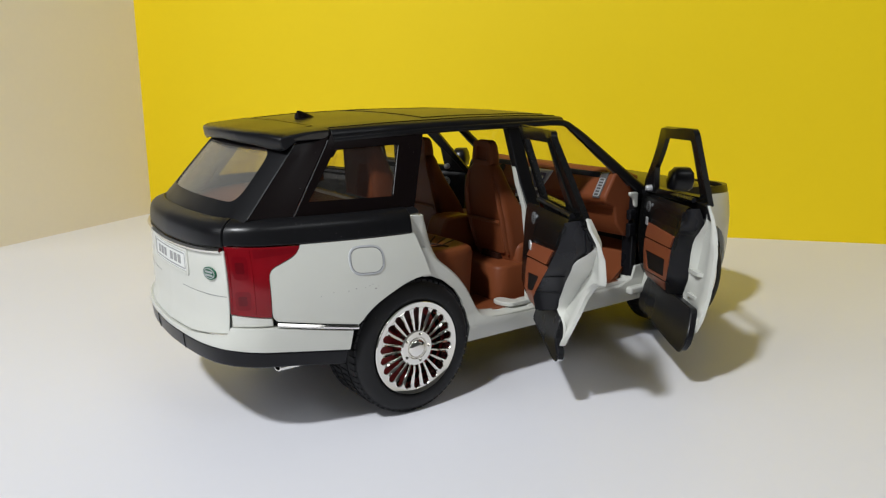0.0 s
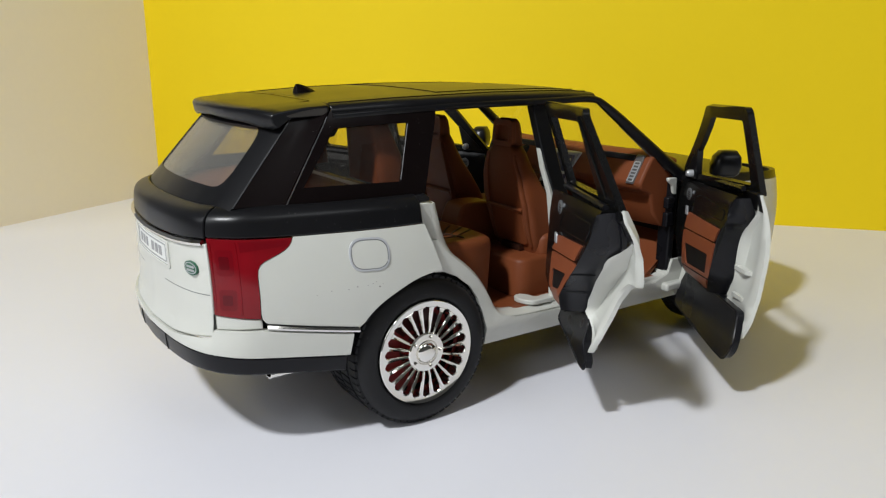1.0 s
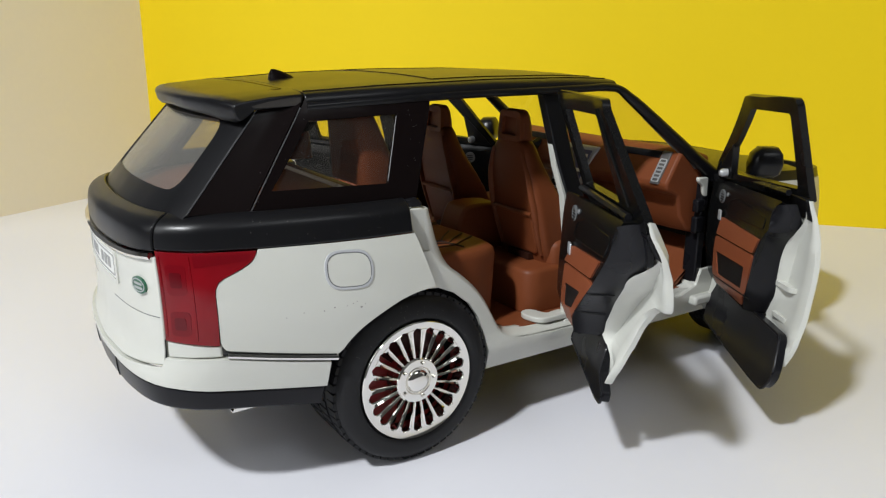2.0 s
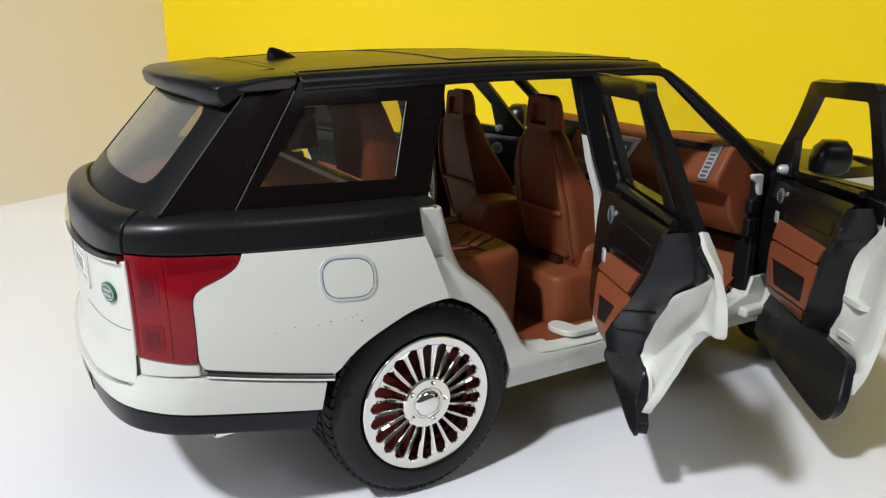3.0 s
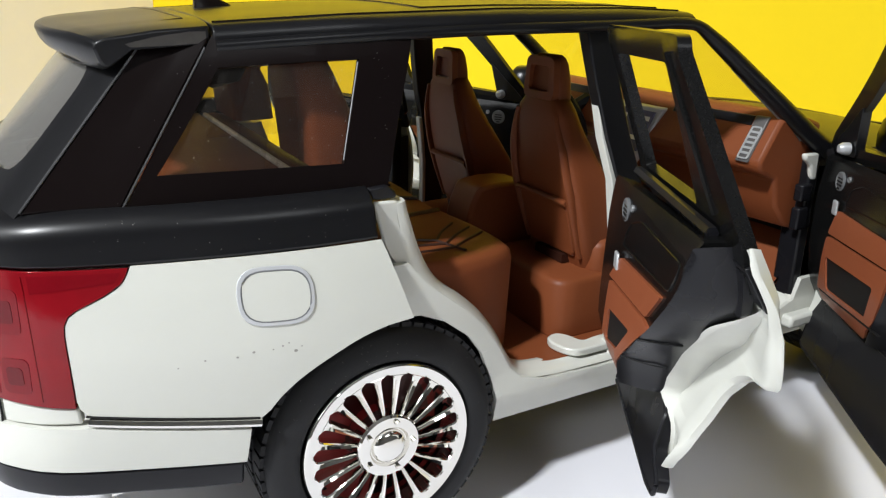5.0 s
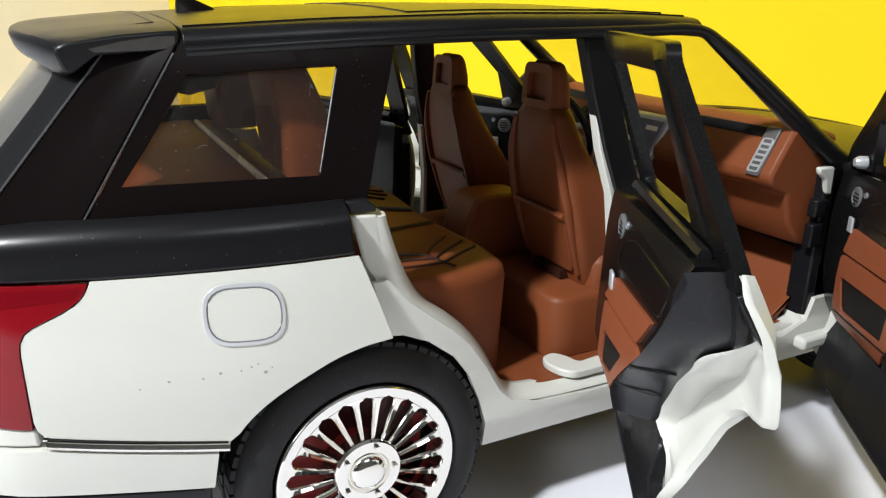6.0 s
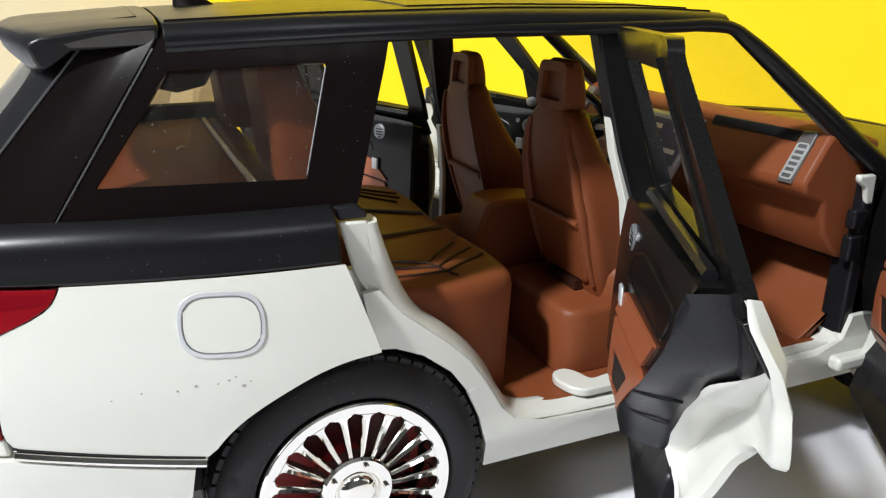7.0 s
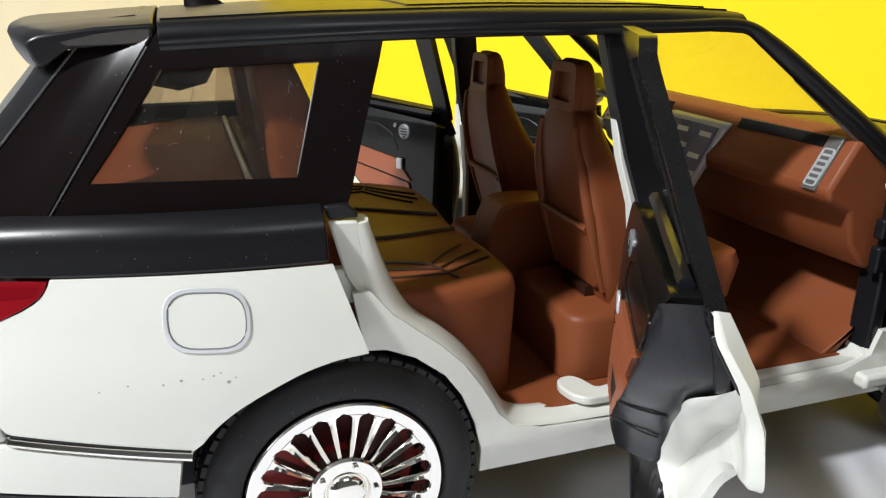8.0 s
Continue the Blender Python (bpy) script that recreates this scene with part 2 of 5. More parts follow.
def rounded_ring(x0, x1, y0, y1, z, r, lean=0.0):
    """A rounded rectangle at height z."""
    pts = rounded([(x0, y0), (x1, y0), (x1, y1), (x0, y1)], r, 4)
    return [(p[0], p[1], z + lean * (p[0] - x0)) for p in pts]


# ---- the room: table, yellow card, walls ----
def slab(name, corners, thick, mat, label, category, down):
    """A flat slab given by four corners in metres, thickened along a direction."""
    bm = bmesh.new()
    a = [bm.verts.new(c) for c in corners]
    b = [bm.verts.new(Vector(c) + Vector(down) * thick) for c in corners]
    bm.faces.new(a)
    bm.faces.new(b[::-1])
    for i in range(4):
        bm.faces.new((a[i], b[i], b[(i + 1) % 4], a[(i + 1) % 4]))
    bmesh.ops.scale(bm, vec=(1000, 1000, 1000), verts=bm.verts)
    ob = part(name, bm, mat, None, "", smooth=False)
    return tagged(ob, label, category, kind="structure")


TABLE_Z = -0.0019
slab("table_top", [(-1.2, -1.3, TABLE_Z), (1.2, -1.3, TABLE_Z), (1.2, 1.1, TABLE_Z), (-1.2, 1.1, TABLE_Z)], 0.03, TABLE, "smooth white table top with a faint sheen", "table", (0, 0, -1))
CORNER, ALONG = Vector((0.030, 0.3205, TABLE_Z)), Vector((0.247, -0.2775, 0)).normalized()
BACK = Vector((-ALONG.y, ALONG.x, 0))
card_end = CORNER + ALONG * 0.75
slab("backdrop_card", [CORNER, card_end, card_end + Vector((0, 0, 0.45)), CORNER + Vector((0, 0, 0.45))], 0.004, CARD, "plain bright yellow card standing behind the car", "backdrop", BACK)
SIDE = Vector((-0.0934, -0.0555, 0)).normalized()
wall_a = CORNER - SIDE * 0.02 + BACK * 0.0
slab("side_board", [wall_a + SIDE * 0.16, wall_a, wall_a + Vector((0, 0, 0.3)), wall_a + SIDE * 0.16 + Vector((0, 0, 0.3))], 0.012, PLASTER, "plain beige painted board beside the table", "board", (SIDE.y, -SIDE.x, 0))
ROOM_LO, ROOM_HI = Vector((-1.9, -2.3, -0.75)), Vector((2.1, 1.5, 1.75))


def room_wall(name, lo, hi, mat, label, category):
    bm = box(*[v * 1000 for pair in zip(lo, hi) for v in pair])
    return tagged(part(name, bm, mat, None, "", smooth=False), label, category, kind="structure")


room_wall("floor", (ROOM_LO.x, ROOM_LO.y, -0.8), (ROOM_HI.x, ROOM_HI.y, -0.75), FLOORING, "plain greyish tiled-look room floor", "floor")
room_wall("ceiling", (ROOM_LO.x, ROOM_LO.y, 1.75), (ROOM_HI.x, ROOM_HI.y, 1.8), CEILING, "plain pale ceiling", "ceiling")
room_wall("wall_south", (ROOM_LO.x, ROOM_LO.y - 0.1, -0.8), (ROOM_HI.x, ROOM_LO.y, 1.8), ROOMPAINT, "plain pale grey wall", "wall")
room_wall("wall_north", (ROOM_LO.x, ROOM_HI.y, -0.8), (ROOM_HI.x, ROOM_HI.y + 0.1, 1.8), ROOMPAINT, "plain pale grey wall", "wall")
room_wall("wall_east", (ROOM_HI.x, ROOM_LO.y - 0.1, -0.8), (ROOM_HI.x + 0.1, ROOM_HI.y + 0.1, 1.8), ROOMPAINT, "plain pale grey wall", "wall")
room_wall("wall_far_west", (ROOM_LO.x - 0.1, ROOM_LO.y - 0.1, -0.8), (ROOM_LO.x, ROOM_HI.y + 0.1, 1.8), ROOMPAINT, "plain pale grey wall", "wall")

# ---- the model car ----
car = tagged(new("model_car"), "white and black die-cast toy off-road car with its four doors open", "toy car")

# plan of the body: x and half width, from the middle of the tail round the right side to the middle of the nose
PLAN = spline([(-52.5, 0), (-52.2, 8), (-51.5, 17), (-50.2, 24.5), (-48.2, 29.8), (-45.2, 33.1), (-40.7, 35.9), (-31.4, 38.7), (-20, 41.2), (-10, 42.6), (0, 43), (20, 43), (60, 43),
               (100, 43), (122, 42.8), (135, 41.5), (145, 38), (151, 32), (155, 22), (157, 10), (157.4, 0)], 8)
PLAN = np.array(PLAN)
RUN = np.concatenate([[0], np.cumsum(np.linalg.norm(np.diff(PLAN, axis=0), axis=1))])
WIDE_Z = (10, 13, 16, 21, 27, 36, 42, 46, 49.5, 53, 54.4, 55.2, 55.8)
WIDE = (37.5, 39.0, 40.6, 42.2, 42.8, 43.2, 42.5, 41.6, 40.5, 39.7, 38.9, 37.8, 36.2)
TAIL_Z = (12, 15.5, 18, 21, 26, 29, 33, 46, 50, 53, 54.4, 55.2, 55.8)
TAIL = (3.0, 1.4, 0.2, -0.6, -0.8, 0.2, 0.4, 0.4, 0.3, 0.6, 1.5, 2.8, 4.4)


WIDE_CURVE, TAIL_CURVE = (np.array(spline(list(zip(zs, vs)), 8)) for zs, vs in ((WIDE_Z, WIDE), (TAIL_Z, TAIL)))


def curve_at(z, curve):
    return float(np.interp(z, curve[:, 0], curve[:, 1]))


def u_at(x):
    """Distance along the plan to the place of the side at x."""
    k = np.argmax(PLAN[:, 1])
    i = int(np.argmin(np.abs(PLAN[:, 0] - x)))
    j = i + 1 if PLAN[i, 0] < x and i + 1 < len(PLAN) else i - 1
    a, b = sorted((i, j))
    f = (x - PLAN[a, 0]) / (PLAN[b, 0] - PLAN[a, 0] + 1e-9)
    return RUN[a] + f * (RUN[b] - RUN[a])


def plan_at(u):
    return np.interp(abs(u), RUN, PLAN[:, 0]), np.interp(abs(u), RUN, PLAN[:, 1]) / 43.0


def ease(t):
    t = min(1.0, max(0.0, t))
    return t * t * (3 - 2 * t)


def body(u, z):
    """The painted skin: u runs round the car (right side positive), z is the height."""
    x, fr = plan_at(u)
    side = -1 if u >= 0 else 1
    x += curve_at(z, TAIL_CURVE) * ease((-24 - x) / 22)
    return (x, side * fr * curve_at(z, WIDE_CURVE), z)


HOUSE = [(-51.5, 0.0), (-51.2, 0.25), (-50.2, 0.5), (-48.6, 0.68), (-46.4, 0.80), (-45.8, 0.82), (-34, 0.894), (7.2, 1.0), (80, 1.0)]
HOUSE_RUN = [u_at(h[0]) if h[0] > -46 else None for h in HOUSE]
HOUSE_END = u_at(-45.8)
for h, f in zip(range(5), (0.0, 0.27, 0.55, 0.77, 0.955)):
    HOUSE_RUN[h] = f * HOUSE_END


def upper(u, z):
    """The glasshouse: leans inwards, rakes forward at the tail, with a crisp rear corner."""
    x = float(np.interp(abs(u), HOUSE_RUN, [h[0] for h in HOUSE]))
    fr = float(np.interp(abs(u), HOUSE_RUN, [h[1] for h in HOUSE]))
    side = -1 if u >= 0 else 1
    k = min(1.0, max(0.0, (-5 - x) / 37))
    return (x + k * (3.5 + 0.87 * (z - 55)), side * fr * np.interp(z, (55, 72, 75.5), (36.8, 32.7, 31.4)), z)


def on_side(points, side):
    """Outline in x, z turned into plan distance, z; side 1 is the right, -1 the left."""
    return [(side * u_at(p[0]), p[1]) for p in points]


def upper_u(x, z):
    """Plan distance at which the glasshouse is at x at that height."""
    lo, hi = -60.0, 80.0
    for _ in range(40):
        mid = (lo + hi) / 2
        k = min(1.0, max(0.0, (-5 - mid) / 37))
        if mid + k * (3.5 + 0.87 * (z - 55)) < x:
            lo = mid
        else:
            hi = mid
    return u_at(lo)


ARCH = spline([(3.2, 38.1), (-1.5, 37.6), (-6.6, 36.0), (-13.4, 32.2), (-17.6, 27.6), (-19.3, 22), (-20.3, 16)], 5)
CORNER_U = u_at(-47.7)

for side in (1, -1):
    S = "quarter_panel"
    arch = [p for p in ARCH if p[1] > 27.6]
    quarter = [(-31.2, 49.4), (-0.3, 49.2)] + [(1.2, 44.5)] + arch + [(-18.2, 27.6), (-37.6, 30.85), (-38.6, 31.3), (-39.2, 32.1), (-39.45, 33.2), (-39.5, 41.6), (-39.35, 42.9), (-38.8, 43.9), (-37.9, 44.6), (-34.6, 46.05), (-33.2, 46.8), (-32.2, 47.7), (-31.6, 48.6)]
    part(S, sheet([on_side(quarter, side)], body, 1.6, 3.0), WHITE, car, "white painted rear quarter panel", bevel=0.75)
    # fuel flap: a flat lid in a thin ring
    flap = rounded([(-19.8, 48.0), (-10.2, 47.6), (-10.4, 40.2), (-19.9, 40.6)], 3.4, 6)
    inner = rounded([(-19.3, 47.5), (-10.7, 47.1), (-10.9, 40.7), (-19.4, 41.1)], 3.1, 6)
    if side == 1:
        part("fuel_flap_ring", sheet([on_side(flap, side), on_side(inner, side)], body, 0.6, 4, out=0.2), PALE, car, "thin silver ring round the fuel flap", bevel=0.1)
        part("flap_groove", tube([Vector(body(u_at(p[0]), p[1])) + Vector((0, -0.1, 0)) for p in inner], 0.13, 6, closed=True), GRILLE, car)
        part("fuel_flap", sheet([on_side(inner, side)], body, 0.4, 3, out=0.12), WHITE, car)
    # tail lamp
    lamp_line = [(CORNER_U, 49.6), (u_at(-31.5), 49.2), (u_at(-31.9), 48.3), (u_at(-32.6), 47.4), (u_at(-34.6), 46.2), (u_at(-37.9), 44.7), (u_at(-38.9), 44.0), (u_at(-39.45), 42.9), (u_at(-39.6), 41.6), (u_at(-39.6), 32.3), (CORNER_U, 33.2)]
    lens = part("tail_lamp", sheet([[(side * u, z) for u, z in lamp_line]], body, 2.0, 2.0, out=0.15), RED, car, "glossy red tail lamp", bevel=0.5)
    for z0, h in ((44.6, 2.7), (36.6, 2.3)):
        spot = rounded([(CORNER_U + 1.5, z0 - h), (CORNER_U + 5.2, z0 - h), (CORNER_U + 5.4, z0 + h), (CORNER_U + 1.5, z0 + h)], 0.9)
        part("lamp_chamber", sheet([[(side * u, z) for u, z in spot]], body, 0.3, 2.0, out=0.2), DARKRED, lens)
        spot = rounded([(CORNER_U + 2.2, z0 - h * 0.5), (CORNER_U + 4.4, z0 - h * 0.5), (CORNER_U + 4.4, z0 + h * 0.5), (CORNER_U + 2.2, z0 + h * 0.5)], 0.5)
        part("lamp_cell", sheet([[(side * u, z) for u, z in spot]], body, 0.2, 2.0, out=0.24), DEEPRED, lens)
    for u0, z0, z1 in ((CORNER_U + 6.2, 33.4, 48.8), (CORNER_U + 0.5, 34.0, 48.8)):
        part("lamp_rib", tube([Vector(body(side * u0, z)) for z in np.linspace(z0, z1, 10)], 0.28, 6), RED, lens)
    top = [(CORNER_U + 7.0, 46.8), (u_at(-33.2), 47.6), (u_at(-32.4), 48.7), (CORNER_U + 7.0, 48.9)]
    part("lamp_chamber", sheet([[(side * u, z) for u, z in top]], body, 0.3, 2.0, out=0.2), DARKRED, lens)
    # light caught in the lens, painted as bright red tubes
    for run, r in (([(-37.2, 45.15), (-36.2, 45.65), (-34.8, 46.3), (-33.6, 46.95)], 0.22), ([(-46.2, 48.75), (-44.6, 48.5), (-42.8, 48.4)], 0.16)):
        part("lamp_glint", tube([Vector(body(side * u_at(x), z)) + Vector((0, 0.1 * side, 0)) for x, z in run], r, 6), BRIGHTRED, lens, "bright red line painted for light caught in the lamp lens")
    foot = [(CORNER_U, 29.9), (u_at(-39.2), 29.9), (u_at(-39.4), 32.1), (CORNER_U, 33.0)]
    part("lamp_step", sheet([[(side * u, z) for u, z in foot]], body, 1.8, 2.0, out=-0.1), WHITE, car, bevel=0.3)
    for line in ([(CORNER_U - 0.22, z) for z in np.linspace(29.2, 33.2, 4)], [(u_at(x), 31.02 - (x + 38.6) * 0.166) for x in np.linspace(-38.7, -18.4, 12)]):
        part("panel_gap", tube([Vector(body(side * u, z)) for u, z in line], 0.15, 6), UNDER, car)
    # black shoulder band above the white
    us = np.linspace(CORNER_U - 0.2, u_at(-0.7), 34)
    band = strip([side * u for u in us], lambda u: np.interp(abs(u), (CORNER_U, u_at(-31), u_at(0)), (49.8, 49.5, 49.4)), lambda u: 55.7, 14, body, 1.8, 0.1)
    part("shoulder_band", band, BLACK, car, bevel=0.3)
    # chrome strip over the bumper
    chrome = tube([Vector(body(side * u_at(x), 30.4 - (x + 38.6) * 0.161)) + Vector((0, -0.3 * side, 0)) for x in np.linspace(-38.4, -18.3, 12)], 0.55, 6)
    part("chrome_strip", chrome, CHROME, car, "thin bright silver strip over the bumper")
    # rear side window in its gloss panel, tinted for the cabin's shade
    pane = [(0.6, 71.8), (-3.2, 58.6), (-26.4, 58.9), (-17.4, 71.2)]
    seam = u_at(-33.8)
    front = [(8.9, 75.2), (7.6, 71.0), (5.5, 64.6), (3.4, 57.5), (2.4, 54.6)]
    frame_line = [(seam + 0.25, 55.4), (seam + 0.25, 75.2)] + [(upper_u(x, z), z) for x, z in front]
    hole = [(upper_u(x, z), z) for x, z in pane]
    part("side_window_panel", sheet([[(side * u, z) for u, z in frame_line], [(side * u, z) for u, z in hole]], upper, 1.2, 3.0), PIANO, car, "glossy black surround of the rear side window", bevel=0.25)
    part("side_window", sheet([[(side * u, z) for u, z in hole]], upper, 0.4, 6.0, out=-0.4), TINT, car, "dusty rear side window tinted to stand in for the cabin's shade")
    # highlight along the pane's front edge, painted as a pale tube
    part("pane_glint", tube([Vector(upper(side * upper_u(x, z), z)) + Vector((0, 0.12 * side, 0)) for x, z in ((-3.1, 59.0), (-1.9, 63.2), (-0.7, 67.4), (0.45, 71.4))], 0.13, 6), EDGE, car, "pale tube painted as the highlight on the side window's edge")
    pillar = [(u_at(-45.8), 55.4), (u_at(-45.8), 74.6), (seam - 0.25, 75.2), (seam - 0.25, 55.4)]
    part("rear_pillar", sheet([[(side * u, z) for u, z in pillar]], upper, 1.4, 3.0), PIANO, car, bevel=0.3)
    # bevel highlights and wear on the panel edges, painted as pale tubes
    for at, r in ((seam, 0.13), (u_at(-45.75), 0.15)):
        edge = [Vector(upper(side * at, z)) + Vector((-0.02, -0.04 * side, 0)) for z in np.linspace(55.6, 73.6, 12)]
        part("panel_glint", tube(edge, r, 6), EDGE, car, "pale tube painted as the highlight on a worn black panel edge")
    # white jamb round the rear door opening, down to the sill
    crease = [(1.0, 52.7), (1.1, 52.0), (1.6, 49.5), (2.6, 46.0), (4.4, 43.2), (6.8, 40.4), (9.9, 37.8), (13.2, 35.1), (16.4, 31.9), (19.3, 27.7), (21.8, 23.2), (24.0, 20.9), (28.8, 19.7), (39.8, 19.2), (84, 19.2), (90, 20.4)]
    brink = [(5.2, 53.0), (5.4, 52.2), (5.8, 50.8), (7.4, 46.3), (9.4, 42.0), (11.7, 39.0), (15.2, 36.2), (18.6, 32.9), (21.4, 29.1), (23.2, 25.6), (24.9, 22.9), (26.8, 21.7), (30.5, 21.0), (42.0, 20.7), (86, 20.7), (91, 24.0)]
    skin = lambda u, z, s=side: (u, -s * (np.interp(z, (14, 18.4, 19.2, 22, 40, 52), (37.4, 39.1, 39.2, 38.4, 38.9, 38.4))), z)
    lower = [(2.3, 44.3), (3.0, 40), (3.8, 36.3), (6.5, 36.0), (10.4, 34.2), (14.5, 30.9), (17.1, 27.2), (19.0, 22.5), (19.8, 18.5), (20.3, 13.7), (100, 13.7), (100, 21.0), (97, 26), (92, 26), (90.6, 21.8), (84, 20.0)] + [(x + 0.7, z + 0.35) for x, z in crease[13:4:-1]] + [(4.6, 44.3)]
    part("door_jamb", sheet([lower], skin, 1.0 * side, 3.0), WHITE, car, "white painted door jamb and sill", bevel=0.3)
    part("door_jamb", sheet([[(-0.1, 53.4), (0.7, 50.5), (1.5, 47.3), (1.9, 45.9), (5.0, 45.9), (4.4, 48.0), (3.9, 50.4), (3.6, 53.2)]], lambda u, z, s=side: (u, -s * 37.45, z), 0.9 * side, 3.0), WHITE, car, "white painted upper door jamb", bevel=0.3)
    part("latch_recess", box(0.6, 6.0, -side * 35.4, -side * 36.9, 42.4, 47), WHITE, car)
    # dark block added for the shaded gap between jamb and window panel
    part("jamb_shade_block", bar_prism([(-0.4, 55.2), (2.4, 55.4), (3.6, 54.4), (3.7, 53.5), (0.0, 53.5)], -side * 33.4, -side * 37.0), TRIM, car, "added dark block standing in for the shade over the door jamb", bevel=0.3)
    # rounded lip between the jamb and the cabin
    line_a, line_b = spline(crease, 4), spline(brink, 4)
    bm = bmesh.new()
    rows = []
    for (xa, za), (xb, zb) in zip(line_a, line_b):
        along = lambda t, y: Vector((xa + (xb - xa) * t, -side * y, za + (zb - za) * t))
        h = float(np.interp(za, (41, 49), (0, 1)))
        ring = [along(-0.1, 38.3 - 1.0 * h), along(0.04, 37.9 - 0.6 * h), along(0.14, 37.9 - 0.6 * h), along(0.3, 38.2 - 0.9 * h), along(0.5, 38.0 - 0.6 * h), along(0.72, 37.0 + 0.6 * h), along(0.9, 35.9 + 1.4 * h), along(1.0, 34.6 + 1.2 * h), along(0.97, 33.6), along(0.6, 33.4), along(0.0, 36.0)]
        rows.append([bm.verts.new(p) for p in ring])
    for a, b in zip(rows, rows[1:]):
        for k in range(11):
            bm.faces.new((a[k], a[(k + 1) % 11], b[(k + 1) % 11], b[k]))
    bm.faces.new(rows[0])
    bm.faces.new(rows[-1][::-1])
    part("jamb_lip", bm, WHITE, car, angle=70)
    bm = box(44, 90, -side * 34.8, -side * 37.2, 19.6, 20.8)
    part("sill_step", bm, WHITE, car, "white sill step", bevel=0.5)
    tab = rounded([(35.2, -32.0), (36.0, -29.8), (38.4, -29.3), (39.8, -31.0), (40.6, -34.2), (43.0, -33.6), (46.2, -33.6), (46.2, -37.0), (37.6, -37.0), (35.8, -35.0)], 1.1)
    part("hinge_tab", bar_prism([(p[0], side * p[1]) for p in tab], 20.9, 22.3, "xy"), WHITE, car, bevel=0.3)
    # middle pillar: white jamb edge, black outside
    path = [(40.0, 75.0), (41.4, 66), (42.9, 58), (44.8, 51), (46.0, 40), (46.0, 21.5)]
    ys = [np.interp(z, (21, 50, 75), (37.6, 36.6, 31.6)) for _, z in path]
    for nm, mat, dx0, dx1, y0, y1 in (("middle_pillar", BLACK, -0.9, 4.0, 0.0, 2.6), ("pillar_jamb", WHITE, None, -0.3, 0.7, 2.5)):
        if side == -1 and mat is WHITE:
            path, ys = path[3:], ys[3:]
        elif mat is WHITE:
            path, ys = [(41.4, 66.0)] + path[2:], [33.4] + ys[2:]
        bm = bmesh.new()
        edge = lambda z: dx0 if dx0 is not None else float(np.interp(z, (50, 57, 62, 66), (-1.75, -1.5, -1.05, -0.6)))
        rows = [[bm.verts.new((x + a, -side * (y - b), z)) for a, b in ((edge(z), y0), (dx1, y0), (dx1, y1), (edge(z), y1))] for (x, z), y in zip(path, ys)]
        for a, b in zip(rows, rows[1:]):
            for k in range(4):
                bm.faces.new((a[k], a[(k + 1) % 4], b[(k + 1) % 4], b[k]))
        bm.faces.new(rows[0])
        bm.faces.new(rows[-1][::-1])
        part(nm, bm, mat, car, bevel=0.3)
    # windscreen pillar
    path = spline([(-17.0, -28.6, 73.6), (-6, -30.4, 74.2), (6, -31.4, 74.7), (20, -32.0, 75.1), (40, -32.1, 75.2), (52, -32.0, 75.3), (58.5, -31.9, 75.4), (62.6, -31.9, 74.8), (65.8, -32.0, 73.0), (70.4, -32.6, 69.8), (80, -34.2, 62.6), (92, -36.4, 53.6), (100, -37.6, 48.8)], 5)
    part("windscreen_pillar", tube([(p[0], side * p[1], p[2]) for p in path], lambda t: float(np.interp(t, (0, 0.58, 0.75, 1), (0.8, 0.95, 1.5, 2.1))), 12, 0.85), BLACK, car)
    inner_path = [(x - 0.9, -side * (y - 0.5), z - 1.1) for x, y, z in ((72, 33.0, 68.6), (77, 33.8, 64.8), (83, 34.8, 60.3), (90, 36.0, 55.1))]
    part("pillar_inner_edge", tube(inner_path, lambda t: 0.15 + 0.5 * t, 8), GRILLE, car, "grey inner edge of the windscreen pillar")
    bm = box(90.4, 93, -side * 33, -side * 37.6, 22, 51)
    part("hinge_pillar", bm, TRIM, car, bevel=0.5)
    for z0, z1 in ((36.5, 41.0), (42.2, 45.6)):
        part("hinge_block", box(88.0, 91.0, -side * 36.4, -side * 38.3, z0, z1), TRIM, car, bevel=0.4)
    bm = bar_prism([(87.8, 51.6), (91.8, 51.4), (92.0, 46.2), (90.6, 46.4), (89.8, 49.2), (88.0, 50.4)], -side * 36.8, -side * 38.0)
    part("hinge_bracket", bm, WHITE, car, bevel=0.4)
    # front wing with its wheel arch
    wing = [(93.5, 14.5), (100.5, 14.5), (101.2, 19)] + [(122 - 20.6 * math.cos(a), 18 + 20.0 * math.sin(a)) for a in np.linspace(0.12, math.pi - 0.12, 16)] + [(143.5, 15)]
    line = on_side(wing, side) + [(side * (RUN[-1] - 0.01), 15), (side * (RUN[-1] - 0.01), 45.5), (side * u_at(146), 46.6), (side * u_at(93.5), 49.6)]
    part("front_wing", sheet([line], body, 1.6, 4.0), WHITE, car, "white painted front wing", bevel=0.4)
    # front wheel arch liner and rear one
    for cx in (0, 122):
        bm = bmesh.new()
        rows = []
        for a in np.linspace(0.0, math.pi, 20):
            rows.append([bm.verts.new((cx + 20.9 * math.cos(a), -side * y, 18 + 20.2 * math.sin(a))) for y in (37.6, 33.6)])
        mid = [bm.verts.new((cx, -side * 33.6, 18))]
        for a, b in zip(rows, rows[1:]):
            bm.faces.new((a[0], b[0], b[1], a[1]))
            bm.faces.new((a[1], b[1], mid[0]))
        part("wheel_arch_liner", bm, UNDER, car)

# tailgate: white lower half, black upper band, badge, plate
GATE = CORNER_U - 0.45
